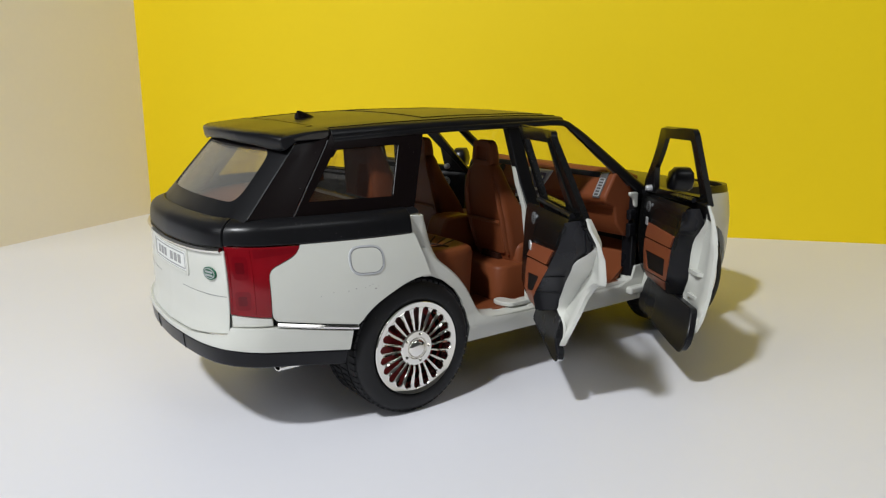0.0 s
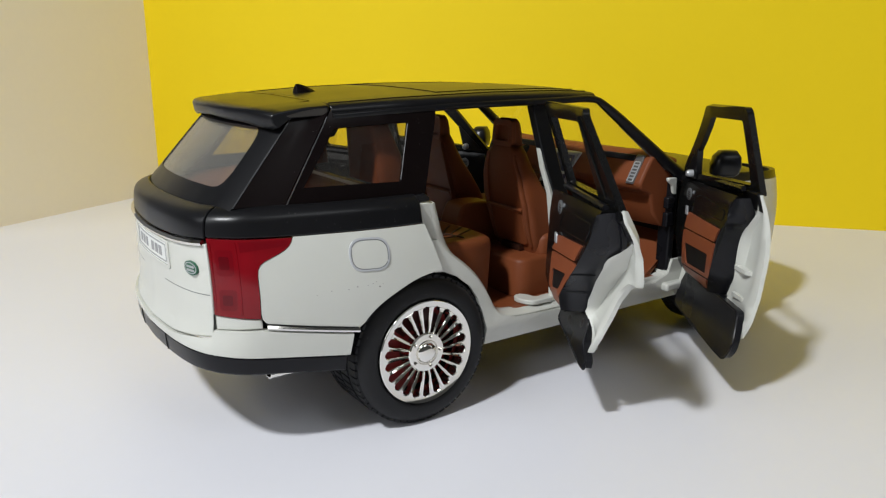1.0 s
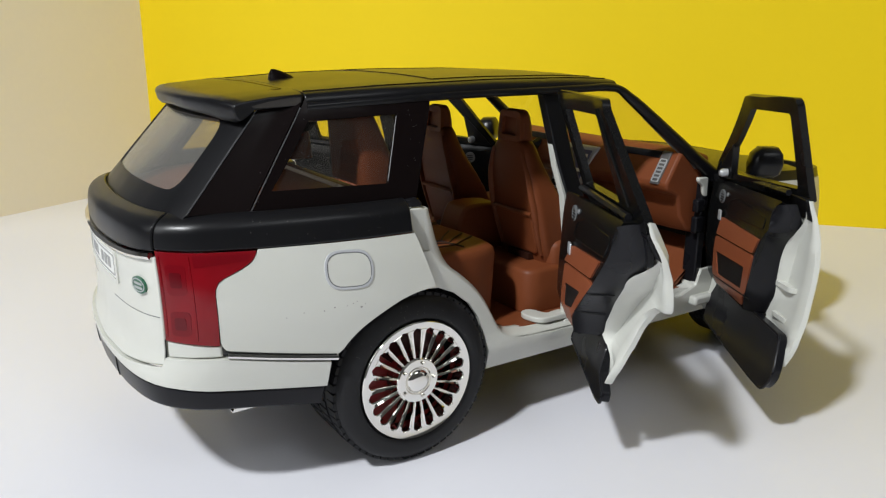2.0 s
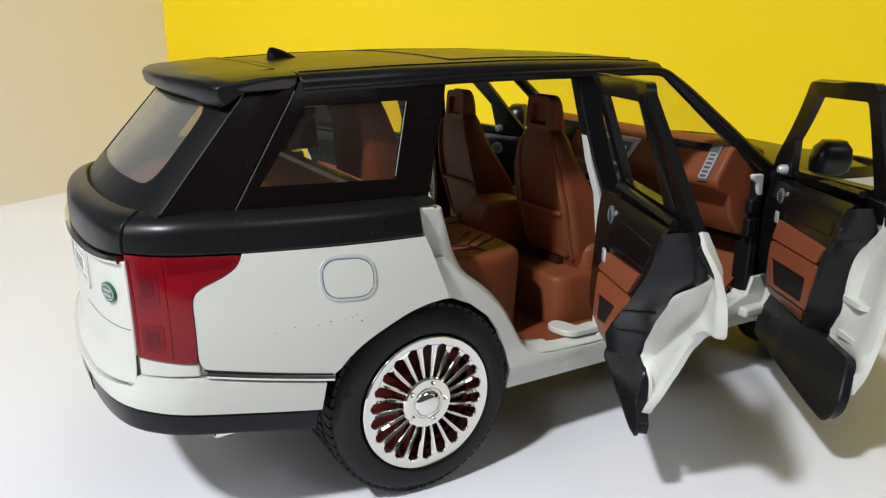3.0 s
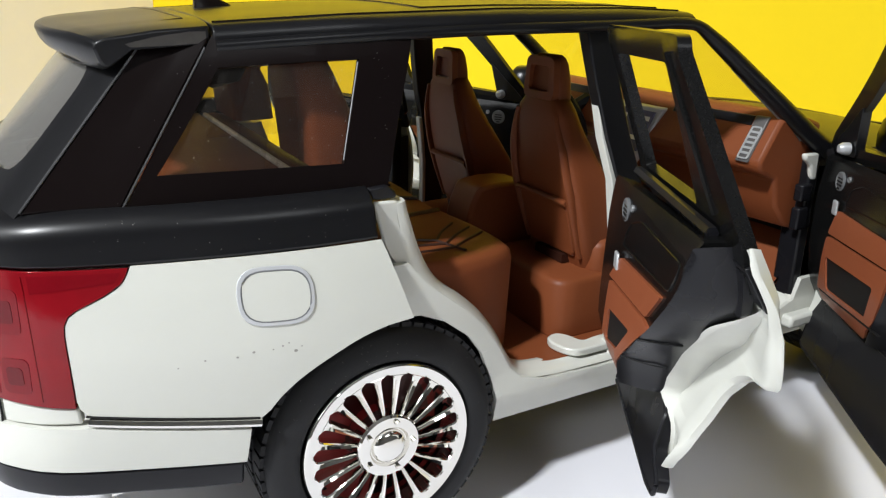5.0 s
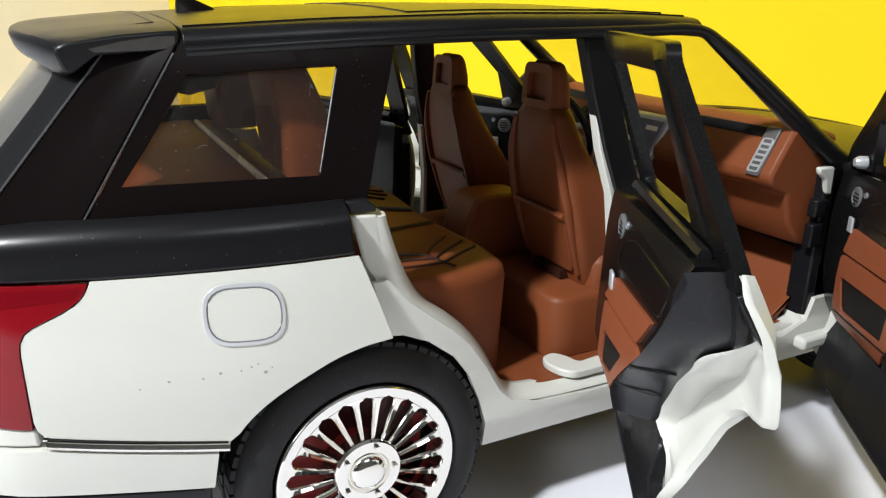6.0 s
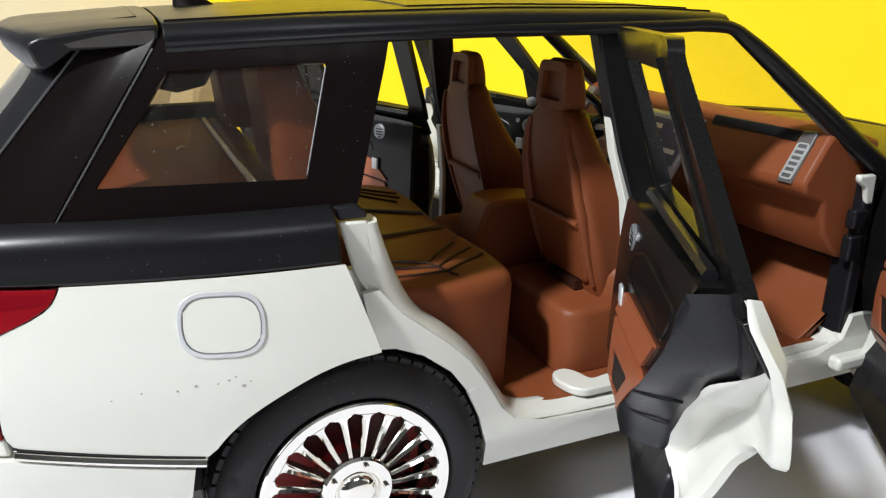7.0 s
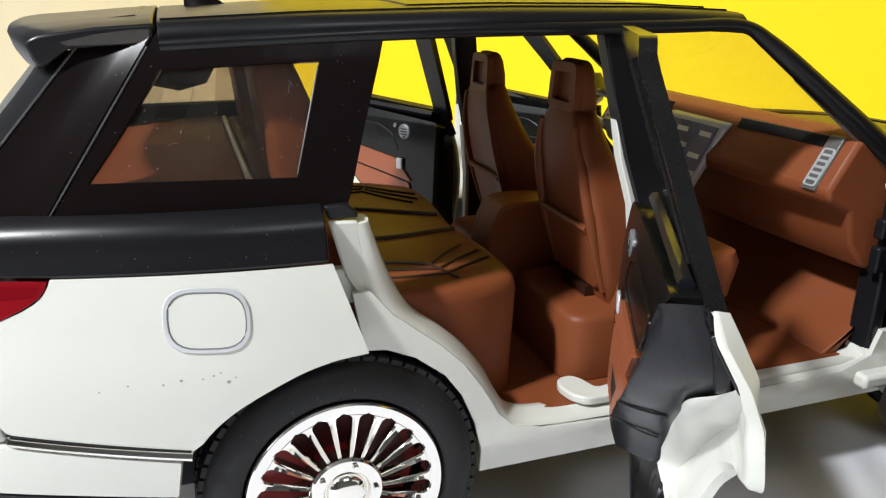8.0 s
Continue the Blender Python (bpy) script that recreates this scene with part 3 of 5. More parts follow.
gate = [(-GATE, 28.1), (-GATE * 0.5, 26.1), (0, 25.7), (GATE * 0.5, 26.1), (GATE, 28.1), (GATE, 48.4), (GATE * 0.6, 47.5), (0, 47.1), (-GATE * 0.6, 47.5), (-GATE, 48.4)]
tailgate = part("tailgate", sheet([gate], body, 1.6, 3.0, out=0.0), WHITE, car, "white lower tailgate", bevel=0.4)
band = strip(np.linspace(-GATE, GATE, 40), lambda u: 48.2 + 1.3 * (abs(u) / GATE) ** 2, lambda u: 55.7, 14, body, 1.8, 0.1)
part("tailgate_band", band, BLACK, car, "satin black upper tailgate band", bevel=0.3)
for z0, dz in ((48.1, 1.2), (40.0, 0.0)):
    us = np.linspace(-GATE + 0.5, GATE - 0.5, 30)
    if dz:
        part("chrome_strip", tube([Vector(body(u, 47.5 + 1.2 * (abs(u) / GATE) ** 2)) + Vector((-0.25, 0, 0)) for u in us], 0.7, 6), CHROME, car, "thin chrome strip under the black tailgate band")
for a, b in ((0.30, 0.98), (-0.98, -0.30)):
    part("gate_crease", tube([Vector(body(u, 36.6 + 0.8 * (abs(u) / GATE) ** 2)) for u in np.linspace(a * GATE, b * GATE, 14)], 0.07, 6), GRILLE, tailgate)
plate_frame = [(-14.2, 40.0), (14.2, 40.0), (14.2, 46.6), (-14.2, 46.6)]
part("plate_recess", sheet([rounded(plate_frame, 0.8), rounded([(-13, 40.7), (13, 40.7), (13, 45.9), (-13, 45.9)], 0.5)], body, 0.4, 3, out=0.35), WHITE, tailgate, bevel=0.15)
plate = part("registration_plate", sheet([rounded([(-12.9, 40.8), (12.9, 40.8), (12.9, 45.8), (-12.9, 45.8)], 0.4)], body, 0.3, 3, out=0.2), PLATE, tailgate, "white plate with grey characters shown as bars")
part("plate_border", sheet([rounded([(-12.3, 41.2), (12.3, 41.2), (12.3, 45.4), (-12.3, 45.4)], 0.4), rounded([(-12.0, 41.5), (12.0, 41.5), (12.0, 45.1), (-12.0, 45.1)], 0.3)], body, 0.1, 3, out=0.27), INK, plate)
for i, u in enumerate((-9.6, -6.6, -3.6, 1.6, 4.6, 7.4)):
    part("character_bar", sheet([[(u, 42.2), (u + 2.0, 42.2), (u + 2.0, 44.4), (u, 44.4)]], body, 0.1, 3, out=0.27), INK, plate)
oval = lambda a, b: [(25.2 + a * math.cos(t), 42.6 + b * math.sin(t)) for t in np.linspace(0, 2 * math.pi, 28, endpoint=False)]
badge = part("oval_badge", sheet([oval(2.5, 1.55)], body, 0.4, 2, out=0.45), GREEN, tailgate, "small green oval badge with a silver rim")
part("badge_rim", sheet([oval(2.2, 1.3), oval(1.95, 1.08)], body, 0.1, 2, out=0.52), SILVER, badge)
for z0 in (42.9, 42.1):
    part("badge_bar", sheet([[(23.8, z0 - 0.2), (26.6, z0 - 0.2), (26.6, z0 + 0.25), (23.8, z0 + 0.25)]], body, 0.1, 2, out=0.52), SILVER, badge)

# bumper
END = u_at(-19.6)


def skirt_top(u):
    return float(np.interp(abs(u), (0, GATE, u_at(-34), u_at(-20)), (24.2, 24.5, 23.0, 21.4)))


edge_in = u_at(-39)
top = [(END, 26.4), (edge_in, 29.6), (GATE + 0.5, 29.8), (GATE, 27.8), (GATE * 0.5, 25.8), (0, 25.4)]
bump = [(-u, z) for u, z in top[:-1]][:] + [(0, 25.4)] + top[:-1][::-1] + [(u, skirt_top(u)) for u in np.linspace(u_at(-20.4), -u_at(-20.4), 31)]
part("rear_bumper", sheet([bump], body, 1.6, 2.5, out=0.5), WHITE, car, "white painted rear bumper", bevel=0.5)
skirt = strip(np.linspace(-u_at(-20.8), u_at(-20.8), 70), lambda u: float(np.interp(abs(u), (0, GATE, u_at(-34), u_at(-20)), (19.6, 19.8, 18.7, 17.0))), lambda u: skirt_top(u) - 0.05, 6, body, 1.6, 0.3)
part("bumper_skirt", skirt, TRIM, car, "dark grey plastic lower bumper skirt", bevel=0.5)
for u in (11, -11):
    part("skirt_joint", tube([Vector(body(u, z)) + Vector((-0.3, 0, 0)) for z in np.linspace(19.9, 24.0, 6)], 0.2, 5), UNDER, car)
for x, y in ((-38.5, -32), (-38.5, 32), (-46.2, -20.5), (-46.2, 20.5)):
    pipe = lathe([(1.7, 0), (1.7, 7), (1.35, 7), (1.35, 0.6), (0, 0.6)], 20)
    bmesh.ops.rotate(pipe, cent=(0, 0, 0), matrix=Matrix.Rotation(radians(90), 3, "Z"), verts=pipe.verts)
    bmesh.ops.scale(pipe, vec=(1, 1.5, 0.8), verts=pipe.verts)
    bmesh.ops.translate(pipe, vec=(x + 8.6, y, 17.9), verts=pipe.verts)
    part("exhaust_tip", pipe, CHROME, car, "chrome exhaust tip")
# floor pan
part("floor_pan", box(-30, 150, -22, 22, 13.4, 20), UNDER, car, bevel=1.0)
part("floor_pan", box(22, 101, -33.5, 33.5, 14.8, 19.4), UNDER, car, bevel=0.6)

# roof
ROOF = [(-32.4, 74.4), (-32.4, 75.5), (-32.0, 76.4), (-31.2, 77.0), (-29.8, 77.3), (-22, 77.7), (-12, 78.0), (0, 78.1)]
ROOF = ROOF + [(-y, z) for y, z in ROOF[-2::-1]]


def roof_scale(x):
    return np.interp(x, (-38, -17.5, 0, 20, 62, 70), (0.83, 0.88, 0.97, 1.0, 0.99, 0.98)), np.interp(x, (-38, -30, -17.5, 0, 25, 48, 60, 66), (-3.6, -2.6, -0.9, 0.0, 0.55, 0.4, -0.1, -0.7))


def roof_loft(x0, x1, n, depth=1.8, edge=0):
    bm = bmesh.new()
    rings = []
    for x in np.linspace(x0, x1, n):
        w, dz = roof_scale(x)
        outer = [(x, y * w, z + dz) for y, z in ROOF]
        inner_pts = [(x, y * w * 0.93, z + dz - (depth if abs(y) < 32.35 else 0.0)) for y, z in ROOF[::-1]]
        rings.append([bm.verts.new(p) for p in outer + inner_pts])
    m = len(rings[0])
    for a, b in zip(rings, rings[1:]):
        for k in range(m):
            bm.faces.new((a[k], a[(k + 1) % m], b[(k + 1) % m], b[k]))
    bm.faces.new(rings[0])
    bm.faces.new(rings[-1][::-1])
    return bm


part("roof", roof_loft(-17.2, 62, 26), BLACK, car, "satin black roof", bevel=0.2)


def roof_z(x, y):
    w, dz = roof_scale(x)
    return np.interp(y / w, [p[0] for p in ROOF], [p[1] for p in ROOF]) + dz


for path in ([(x, -29.6 * roof_scale(x)[0]) for x in np.linspace(-16.8, 60, 22)], [(x, 29.6 * roof_scale(x)[0]) for x in np.linspace(-16.8, 60, 22)], [(14, y) for y in np.linspace(-24, 24, 14)], [(x, -24) for x in np.linspace(14, 60, 12)], [(x, 24) for x in np.linspace(14, 60, 12)]):
    part("roof_groove", tube([(x, y, roof_z(x, y) - 0.05) for x, y in path], 0.28, 6), PIANO, car)
# roof spoiler over the rear window
bm = bmesh.new()
rings = []
for k, t in enumerate(np.linspace(-1, 1, 41)):
    y = 28.2 * t
    rear = -36.6 + 5.2 * abs(t) ** 2.2
    zt = np.interp(abs(t), (0, 0.75, 0.93, 1), (78.0, 77.7, 77.3, 76.8))
    low = zt - np.interp(abs(t), (0, 0.6, 0.85, 0.95, 1), (5.2, 5.6, 6.2, 6.0, 5.3))
    prof = [(-17.6, zt - 0.7), (-24, zt - 1.1), (rear + 3.2, zt - 1.7), (rear + 1.6, zt - 1.95), (rear + 0.6, zt - 2.4), (rear + 0.35, zt - 3.1), (rear + 0.75, low + 0.9), (rear + 1.2, low + 0.2), (rear + 1.7, low), (rear + 2.2, low + 0.25), (rear + 4.6, zt - 3.4), (-17.6, zt - 2.9)]
    rings.append([bm.verts.new((x, y * np.interp(x, (-37, -17.6), (0.965, 1.0)), z)) for x, z in prof])
for a, b in zip(rings, rings[1:]):
    for k in range(12):
        bm.faces.new((a[k], a[(k + 1) % 12], b[(k + 1) % 12], b[k]))
bm.faces.new(rings[0])
bm.faces.new(rings[-1][::-1])
part("roof_spoiler", bm, BLACK, car, "satin black roof spoiler over the rear window", bevel=0.3, angle=40)
groove = [(-19.6, y) for y in np.linspace(-22, 22, 9)] + [(-32.6 + 2.4 * (abs(y) / 22) ** 2, y) for y in np.linspace(22, -22, 13)]


def spoiler_top(x, y):
    t = abs(y) / (28.2 * np.interp(x, (-37, -17.6), (0.93, 1.0)))
    zt = np.interp(t, (0, 0.75, 0.93, 1), (78.0, 77.7, 77.3, 76.8))
    return np.interp(x, (-33.6 + 5.2 * t ** 2.2, -24, -17.6), (zt - 1.9, zt - 1.1, zt - 0.7))


part("spoiler_groove", tube([(x, y, spoiler_top(x, y) - 0.06) for x, y in groove], 0.2, 5, closed=True), PIANO, car)
band = [(-18.1, 74.1), (-18.1, 75.5), (-20.0, 75.5), (-24.0, 75.0), (-27.6, 74.2), (-27.0, 73.8), (-22.0, 73.9)]
part("worn_band", sheet([band], lambda x, z: (x, -28.2 * np.interp(x, (-37, -17.6), (0.965, 1.0)) - 0.05, z), 0.06, 3.0), WORN, car, "worn greyish lower edge of the spoiler")
# shark fin aerial
bm = bmesh.new()
prof = [(-16.6, 0.2), (-16.5, 1.9), (-16.1, 2.6), (-15.2, 2.6), (-13.6, 2.1), (-11.6, 1.2), (-10.0, 0.2)]
rings = []
for i, (x, h) in enumerate(prof):
    z = 76.8
    wd = np.interp(x, (-17, -14, -10), (1.2, 1.3, 0.3))
    rings.append([bm.verts.new((x, s * wd * f, z + h * g)) for s, f, g in ((-1, 1, 0), (-1, 0.55, 0.7), (0, 0, 1), (1, 0.55, 0.7), (1, 1, 0))])
for a, b in zip(rings, rings[1:]):
    for k in range(4):
        bm.faces.new((a[k], a[k + 1], b[k + 1], b[k]))
bm.faces.new(rings[0])
bmesh.ops.translate(bm, vec=(3.0, 0, 0.25), verts=bm.verts)
part("shark_fin_aerial", bm, PIANO, car, "small black shark fin aerial")
# rear window
RW = u_at(-45.8) - 0.12
line = [(-RW, 54.4), (RW, 54.4), (RW, 73.2), (-RW, 73.2)]
pane = rounded([(-25.5, 59.0), (25.5, 59.0), (26.0, 71.4), (-26.0, 71.4)], 4.0, 5)
part("rear_window_frame", sheet([line, pane], upper, 1.2, 3.0), BLACK, car, "black rear window frame", bevel=0.3)
part("rear_window", sheet([pane], upper, 0.4, 5.0, out=-0.3), GREY, car, "grey rear window with a pale film painted for its reflections")

# bonnet, cowl, windscreen
def bonnet(x, y):
    fr = abs(y) / 38.0
    return (x, y, np.interp(x, (92, 110, 135, 148, 154), (53.6, 53.2, 51.4, 49.0, 45.6)) - 3.2 * fr ** 4 - 0.8 * fr ** 2)


outline = [(92.5, -37.2), (120, -38.6), (136, -37.2), (145, -34), (150, -28), (153.4, -18), (154.8, 0)]
part("bonnet", sheet([outline + [(x, -y) for x, y in outline[-2::-1]]], bonnet, 1.5, 5.0), BLACK, car, "satin black bonnet", bevel=0.4)
skirt = [(u_at(93.5), 49.6), (u_at(146), 46.4), (RUN[-1], 45.2), (RUN[-1], 47.4), (u_at(146), 49.2), (u_at(93.5), 52.4)]
for side in (1, -1):
    part("bonnet_edge", sheet([[(side * u, z) for u, z in skirt]], lambda u, z: (body(u, 46)[0], body(u, 46)[1] * np.interp(z, (45, 52.5), (1.0, 0.945)), z), 1.5, 4, out=0.1), BLACK, car, bevel=0.4)


def screen(y, t):
    fr = abs(y) / 36.0
    return (np.interp(t, (0, 1), (97.5, 63.0)) + (1 - fr ** 2) * np.interp(t, (0, 1), (4, 2.2)), y * np.interp(t, (0, 1), (1.0, 0.86)), np.interp(t, (0, 1), (49.5, 74.6)) + (1 - fr ** 2) * 1.8)


part("windscreen", sheet([[(-36, 0), (36, 0), (36, 1), (-36, 1)]], screen, 0.4, 6.0), CLEAR, car, "clear windscreen").visible_shadow = False

# ---- wheels ----
def build_wheel(cx, side):
    """Tyre with tread blocks, chrome multi-spoke rim, red brake disc."""
    c = (cx + 0.2, 0, 17.15)
    y = lambda d: -side * (d - 1.2)
    hub = part("wheel", lathe([(0, y(24)), (11.2, y(24)), (11.2, y(35.2)), (0, y(35.2))], 40, c), CALIPER, car, "wheel with a chrome rim and a black tyre")
    prof = [(12.7, 24), (16.4, 23.6), (18.0, 25.0), (18.7, 27), (18.75, 37.0), (18.55, 39.2), (18.0, 40.6), (17.2, 41.4), (16.0, 41.9), (14.6, 42.0), (13.7, 41.9), (13.45, 41.5), (13.35, 40.6), (12.9, 36)]
    part("tyre", lathe([(r, y(d)) for r, d in prof], 72, c), RUBBER, hub, "black rubber tyre with a blocky tread", angle=60)
    bm = bmesh.new()
    for k in range(60):
        a = 2 * math.pi * k / 60
        for d0, d1, sh in ((37.2, 40.2, 0.0), (32.6, 36.4, 0.5), (28.0, 31.8, 0.0), (25.0, 27.4, 0.5)):
            m = Matrix.Translation(c) @ Matrix.Rotation(a + sh * 0.105, 4, "Y")
            r0, r1 = (17.8, 19.0) if d0 > 37 else (18.4, 19.02)
            box(r0, r1 if d0 < 37 else r1 - 0.2, y(d0), y(d1), -0.74, 0.74, bm, m, (1, 1))
    part("tread", bm, RUBBER, hub)
    # rim: outer ring, spokes in wedge form, centre boss and domed cap
    rim = lathe([(13.0, y(40.9)), (13.25, y(41.6)), (13.2, y(42.0)), (12.95, y(42.25)), (12.2, y(42.0)), (11.75, y(41.9)), (11.6, y(41.2)), (11.8, y(36.5)), (12.6, y(36.5))], 88, c, closed=True)
    part("rim", rim, CHROME, hub, "chrome multi-spoke rim", angle=50)
    n = 22
    bm = bmesh.new()
    for k in range(n):
        m = Matrix.Translation(c) @ Matrix.Rotation(2 * math.pi * k / n, 4, "Y")
        sec = []
        for r, w, d in ((4.2, 0.33, 41.6), (5.2, 0.33, 41.9), (6.4, 0.37, 41.95), (8.0, 0.45, 41.95), (9.6, 0.52, 41.95), (10.4, 0.56, 41.95), (10.9, 0.64, 41.95), (11.15, 0.78, 41.95), (11.32, 1.0, 41.95), (11.42, 1.3, 41.95), (11.48, 1.62, 41.9), (12.0, 1.74, 41.9)):
            flare = float(np.interp(r, (10.2, 11.4), (0.0, 1.0)))
            ring = ((-1, 1, -1.7), (-1, 1, -0.22), (-1, 0.72, 0.0), (0, 0.0, -0.32 * (1 - flare)), (1, 0.72, 0.0), (1, 1, -0.22), (1, 1, -1.7))
            sec.append([bm.verts.new(m @ Vector((r, y(d + e), s * w * f))) for s, f, e in ring])
        for a, b in zip(sec, sec[1:]):
            for i in range(7):
                bm.faces.new((a[i], a[(i + 1) % 7], b[(i + 1) % 7], b[i]))
        bm.faces.new(sec[0])
        bm.faces.new(sec[-1][::-1])
    part("spokes", bm, CHROME, hub, "ring of slim chrome spokes", angle=25)
    part("rim_boss", lathe([(5.0, y(39.5)), (5.0, y(41.7)), (4.7, y(42.1)), (3.2, y(42.15)), (2.9, y(41.7)), (0, y(41.6))], 48, c), CHROME, hub, angle=30)
    part("hub_cap", lathe([(2.75, y(41.6)), (2.7, y(42.0)), (2.3, y(42.5)), (1.6, y(42.85)), (0.8, y(43.0)), (0, y(43.05))], 32, c), CHROME, hub, "domed chrome hub cap")
    for k in range(5):
        a = 2 * math.pi * k / 5
        part("wheel_nut", lathe([(0.42, y(42.2)), (0.42, y(42.7)), (0, y(42.8))], 8, (c[0] + 3.9 * math.cos(a), 0, c[2] + 3.9 * math.sin(a))), CHROME, hub)
    part("brake_disc", lathe([(9.6, y(35.1)), (9.6, y(36.2)), (4, y(36.2)), (4, y(35.1))], 40, c), DISC, hub)
    caliper = bmesh.new()
    rows = []
    for a in np.linspace(radians(140), radians(235), 10):
        rows.append([caliper.verts.new((c[0] + r * math.cos(a), y(d), c[2] + r * math.sin(a))) for r, d in ((11.0, 35), (11.0, 38.2), (5.5, 38.2), (5.5, 35))])
    for a, b in zip(rows, rows[1:]):
        for i in range(4):
            caliper.faces.new((a[i], a[(i + 1) % 4], b[(i + 1) % 4], b[i]))
    caliper.faces.new(rows[0])
    caliper.faces.new(rows[-1][::-1])
    part("brake_caliper", caliper, CALIPER, hub, "red brake caliper")


for cx in (0, 122):
    for side in (1, -1):
        build_wheel(cx, side)


# ---- interior ----
part("cabin_floor", box(22, 92, -35.4, 35.4, 19.6, 20.9), BROWN, car, "brown moulded cabin floor", bevel=0.4)
part("transmission_tunnel", box(26, 84, -5, 5, 20.8, 27, taper=(1, 0.8)), BROWN, car, bevel=1.0)
# rear bench: cushion with a stitched top, backrest and headrests
half = spline([(3, -32.6), (12, -33.2), (20.5, -32.2), (27.0, -29.6), (29.8, -26.4), (30.4, -17), (29.4, -6), (28.8, 0)], 4)
plan = [(p[0], p[1]) for p in half] + [(p[0], -p[1]) for p in half[-2::-1]]


def cushion_z(x):
    return 41.2 - (x - 12) * 0.07


rings = []
for drop, inset in ((None, 0.6), (2.4, 0.0), (0.9, 0.25), (0.25, 0.9), (0.0, 2.0)):
    rings.append([(3 + (x - 3) * (1 - inset / 25), y * (1 - inset / 33), 20.8 if drop is None else cushion_z(x) - drop) for x, y in plan])
bench = part("rear_bench", loft(rings), BROWN, car, "brown moulded rear bench with dark stitched lines", angle=50)


def seam_line(points, r=0.24):
    path = spline(points, 6)
    bm = tube([(p[0], p[1], cushion_z(p[0]) + 0.04) for p in path], r, 6)
    return part("stitch_line", bm, INKBROWN, bench)


for flip in (-1, 1):
    for line in ([(10, 20.6), (14, 21.4), (17.6, 22.6)], [(17.6, 22.6), (18.6, 25.4), (19.8, 28.6)], [(17.6, 22.6), (21, 18.2), (25.6, 13.6)],
                 [(18.3, 24.6), (22.4, 20.6), (27.4, 16.6)], [(19, 26.6), (22.8, 23.6), (28.0, 20)], [(10, 24.2), (14, 24.4), (18.2, 24.6)], [(10, 27.6), (14, 27.4), (18.9, 26.6)]):
        seam_line([(x, flip * y) for x, y in line])
    seam_line([(9, flip * 10), (16, flip * 8.4), (22, flip * 6.4), (27.6, flip * 4.6)], 0.5)
bm = bmesh.new()
rings = []
for y in np.linspace(-32.5, 32.5, 27):
    prof = [(4.5, 38), (6.0, 42), (2.5, 49), (-1.6, 54), (-3.6, 55.8), (-6.4, 56.2), (-7.4, 55.4), (-3.5, 44), (0, 36)]
    rings.append([bm.verts.new((x, y * (1.0 if z < 45 else 0.95), z)) for x, z in prof])
for a, b in zip(rings, rings[1:]):
    for k in range(9):
        bm.faces.new((a[k], a[(k + 1) % 9], b[(k + 1) % 9], b[k]))
bm.faces.new(rings[0])
bm.faces.new(rings[-1][::-1])
part("bench_backrest", bm, BROWN, car, "brown moulded rear backrest", bevel=0.6, angle=60)
for y in (-21, 21):
    rest = [rounded_ring(-5.4, 2.0, y - 8.5, y + 8.5, 57, 2), rounded_ring(-6.0, 1.6, y - 8.0, y + 8.0, 63, 2), rounded_ring(-6.8, -1.0, y - 7.2, y + 7.2, 69.6, 2), rounded_ring(-6.2, -2.0, y - 6.2, y + 6.2, 72, 1.6)]
    part("rear_headrest", loft(rest), BROWN, car, "brown moulded rear headrest", angle=50)
cover = [(-8.2, 56.2), (-20, 55.9), (-30, 55.0), (-40, 52.6), (-40, 50.5), (-8.2, 50.5)]
part("load_cover", bar_prism(cover, -31, 31), BROWN, car, "brown moulded load area cover", bevel=0.6)
# the edge's sheen is put into this tube's pale colour
part("cover_edge", tube([(-7.9, y, 56.3) for y in np.linspace(-27, 27, 13)], 0.5, 8), SHELFEDGE, car, "pale tube painted as the lit, worn front edge of the load cover")
part("roof_dome", lathe([(5.0, 0), (4.8, -2.0), (3.6, -4.0), (0, -5.0)], 24, (-15.5, 0, 0)), UNDER, car, "black dome under the roof")
dome = bpy.data.objects["roof_dome"]
dome.matrix_local = Matrix.Translation((0, -0.018, 0.0722)) @ Matrix.Translation((-0.0155, 0, 0)) @ Matrix.Rotation(radians(90), 4, "X") @ Matrix.Translation((0.0155, 0, 0))
part("load_floor", box(-44, 3, -31, 31, 34, 35.5), TRIM, car)


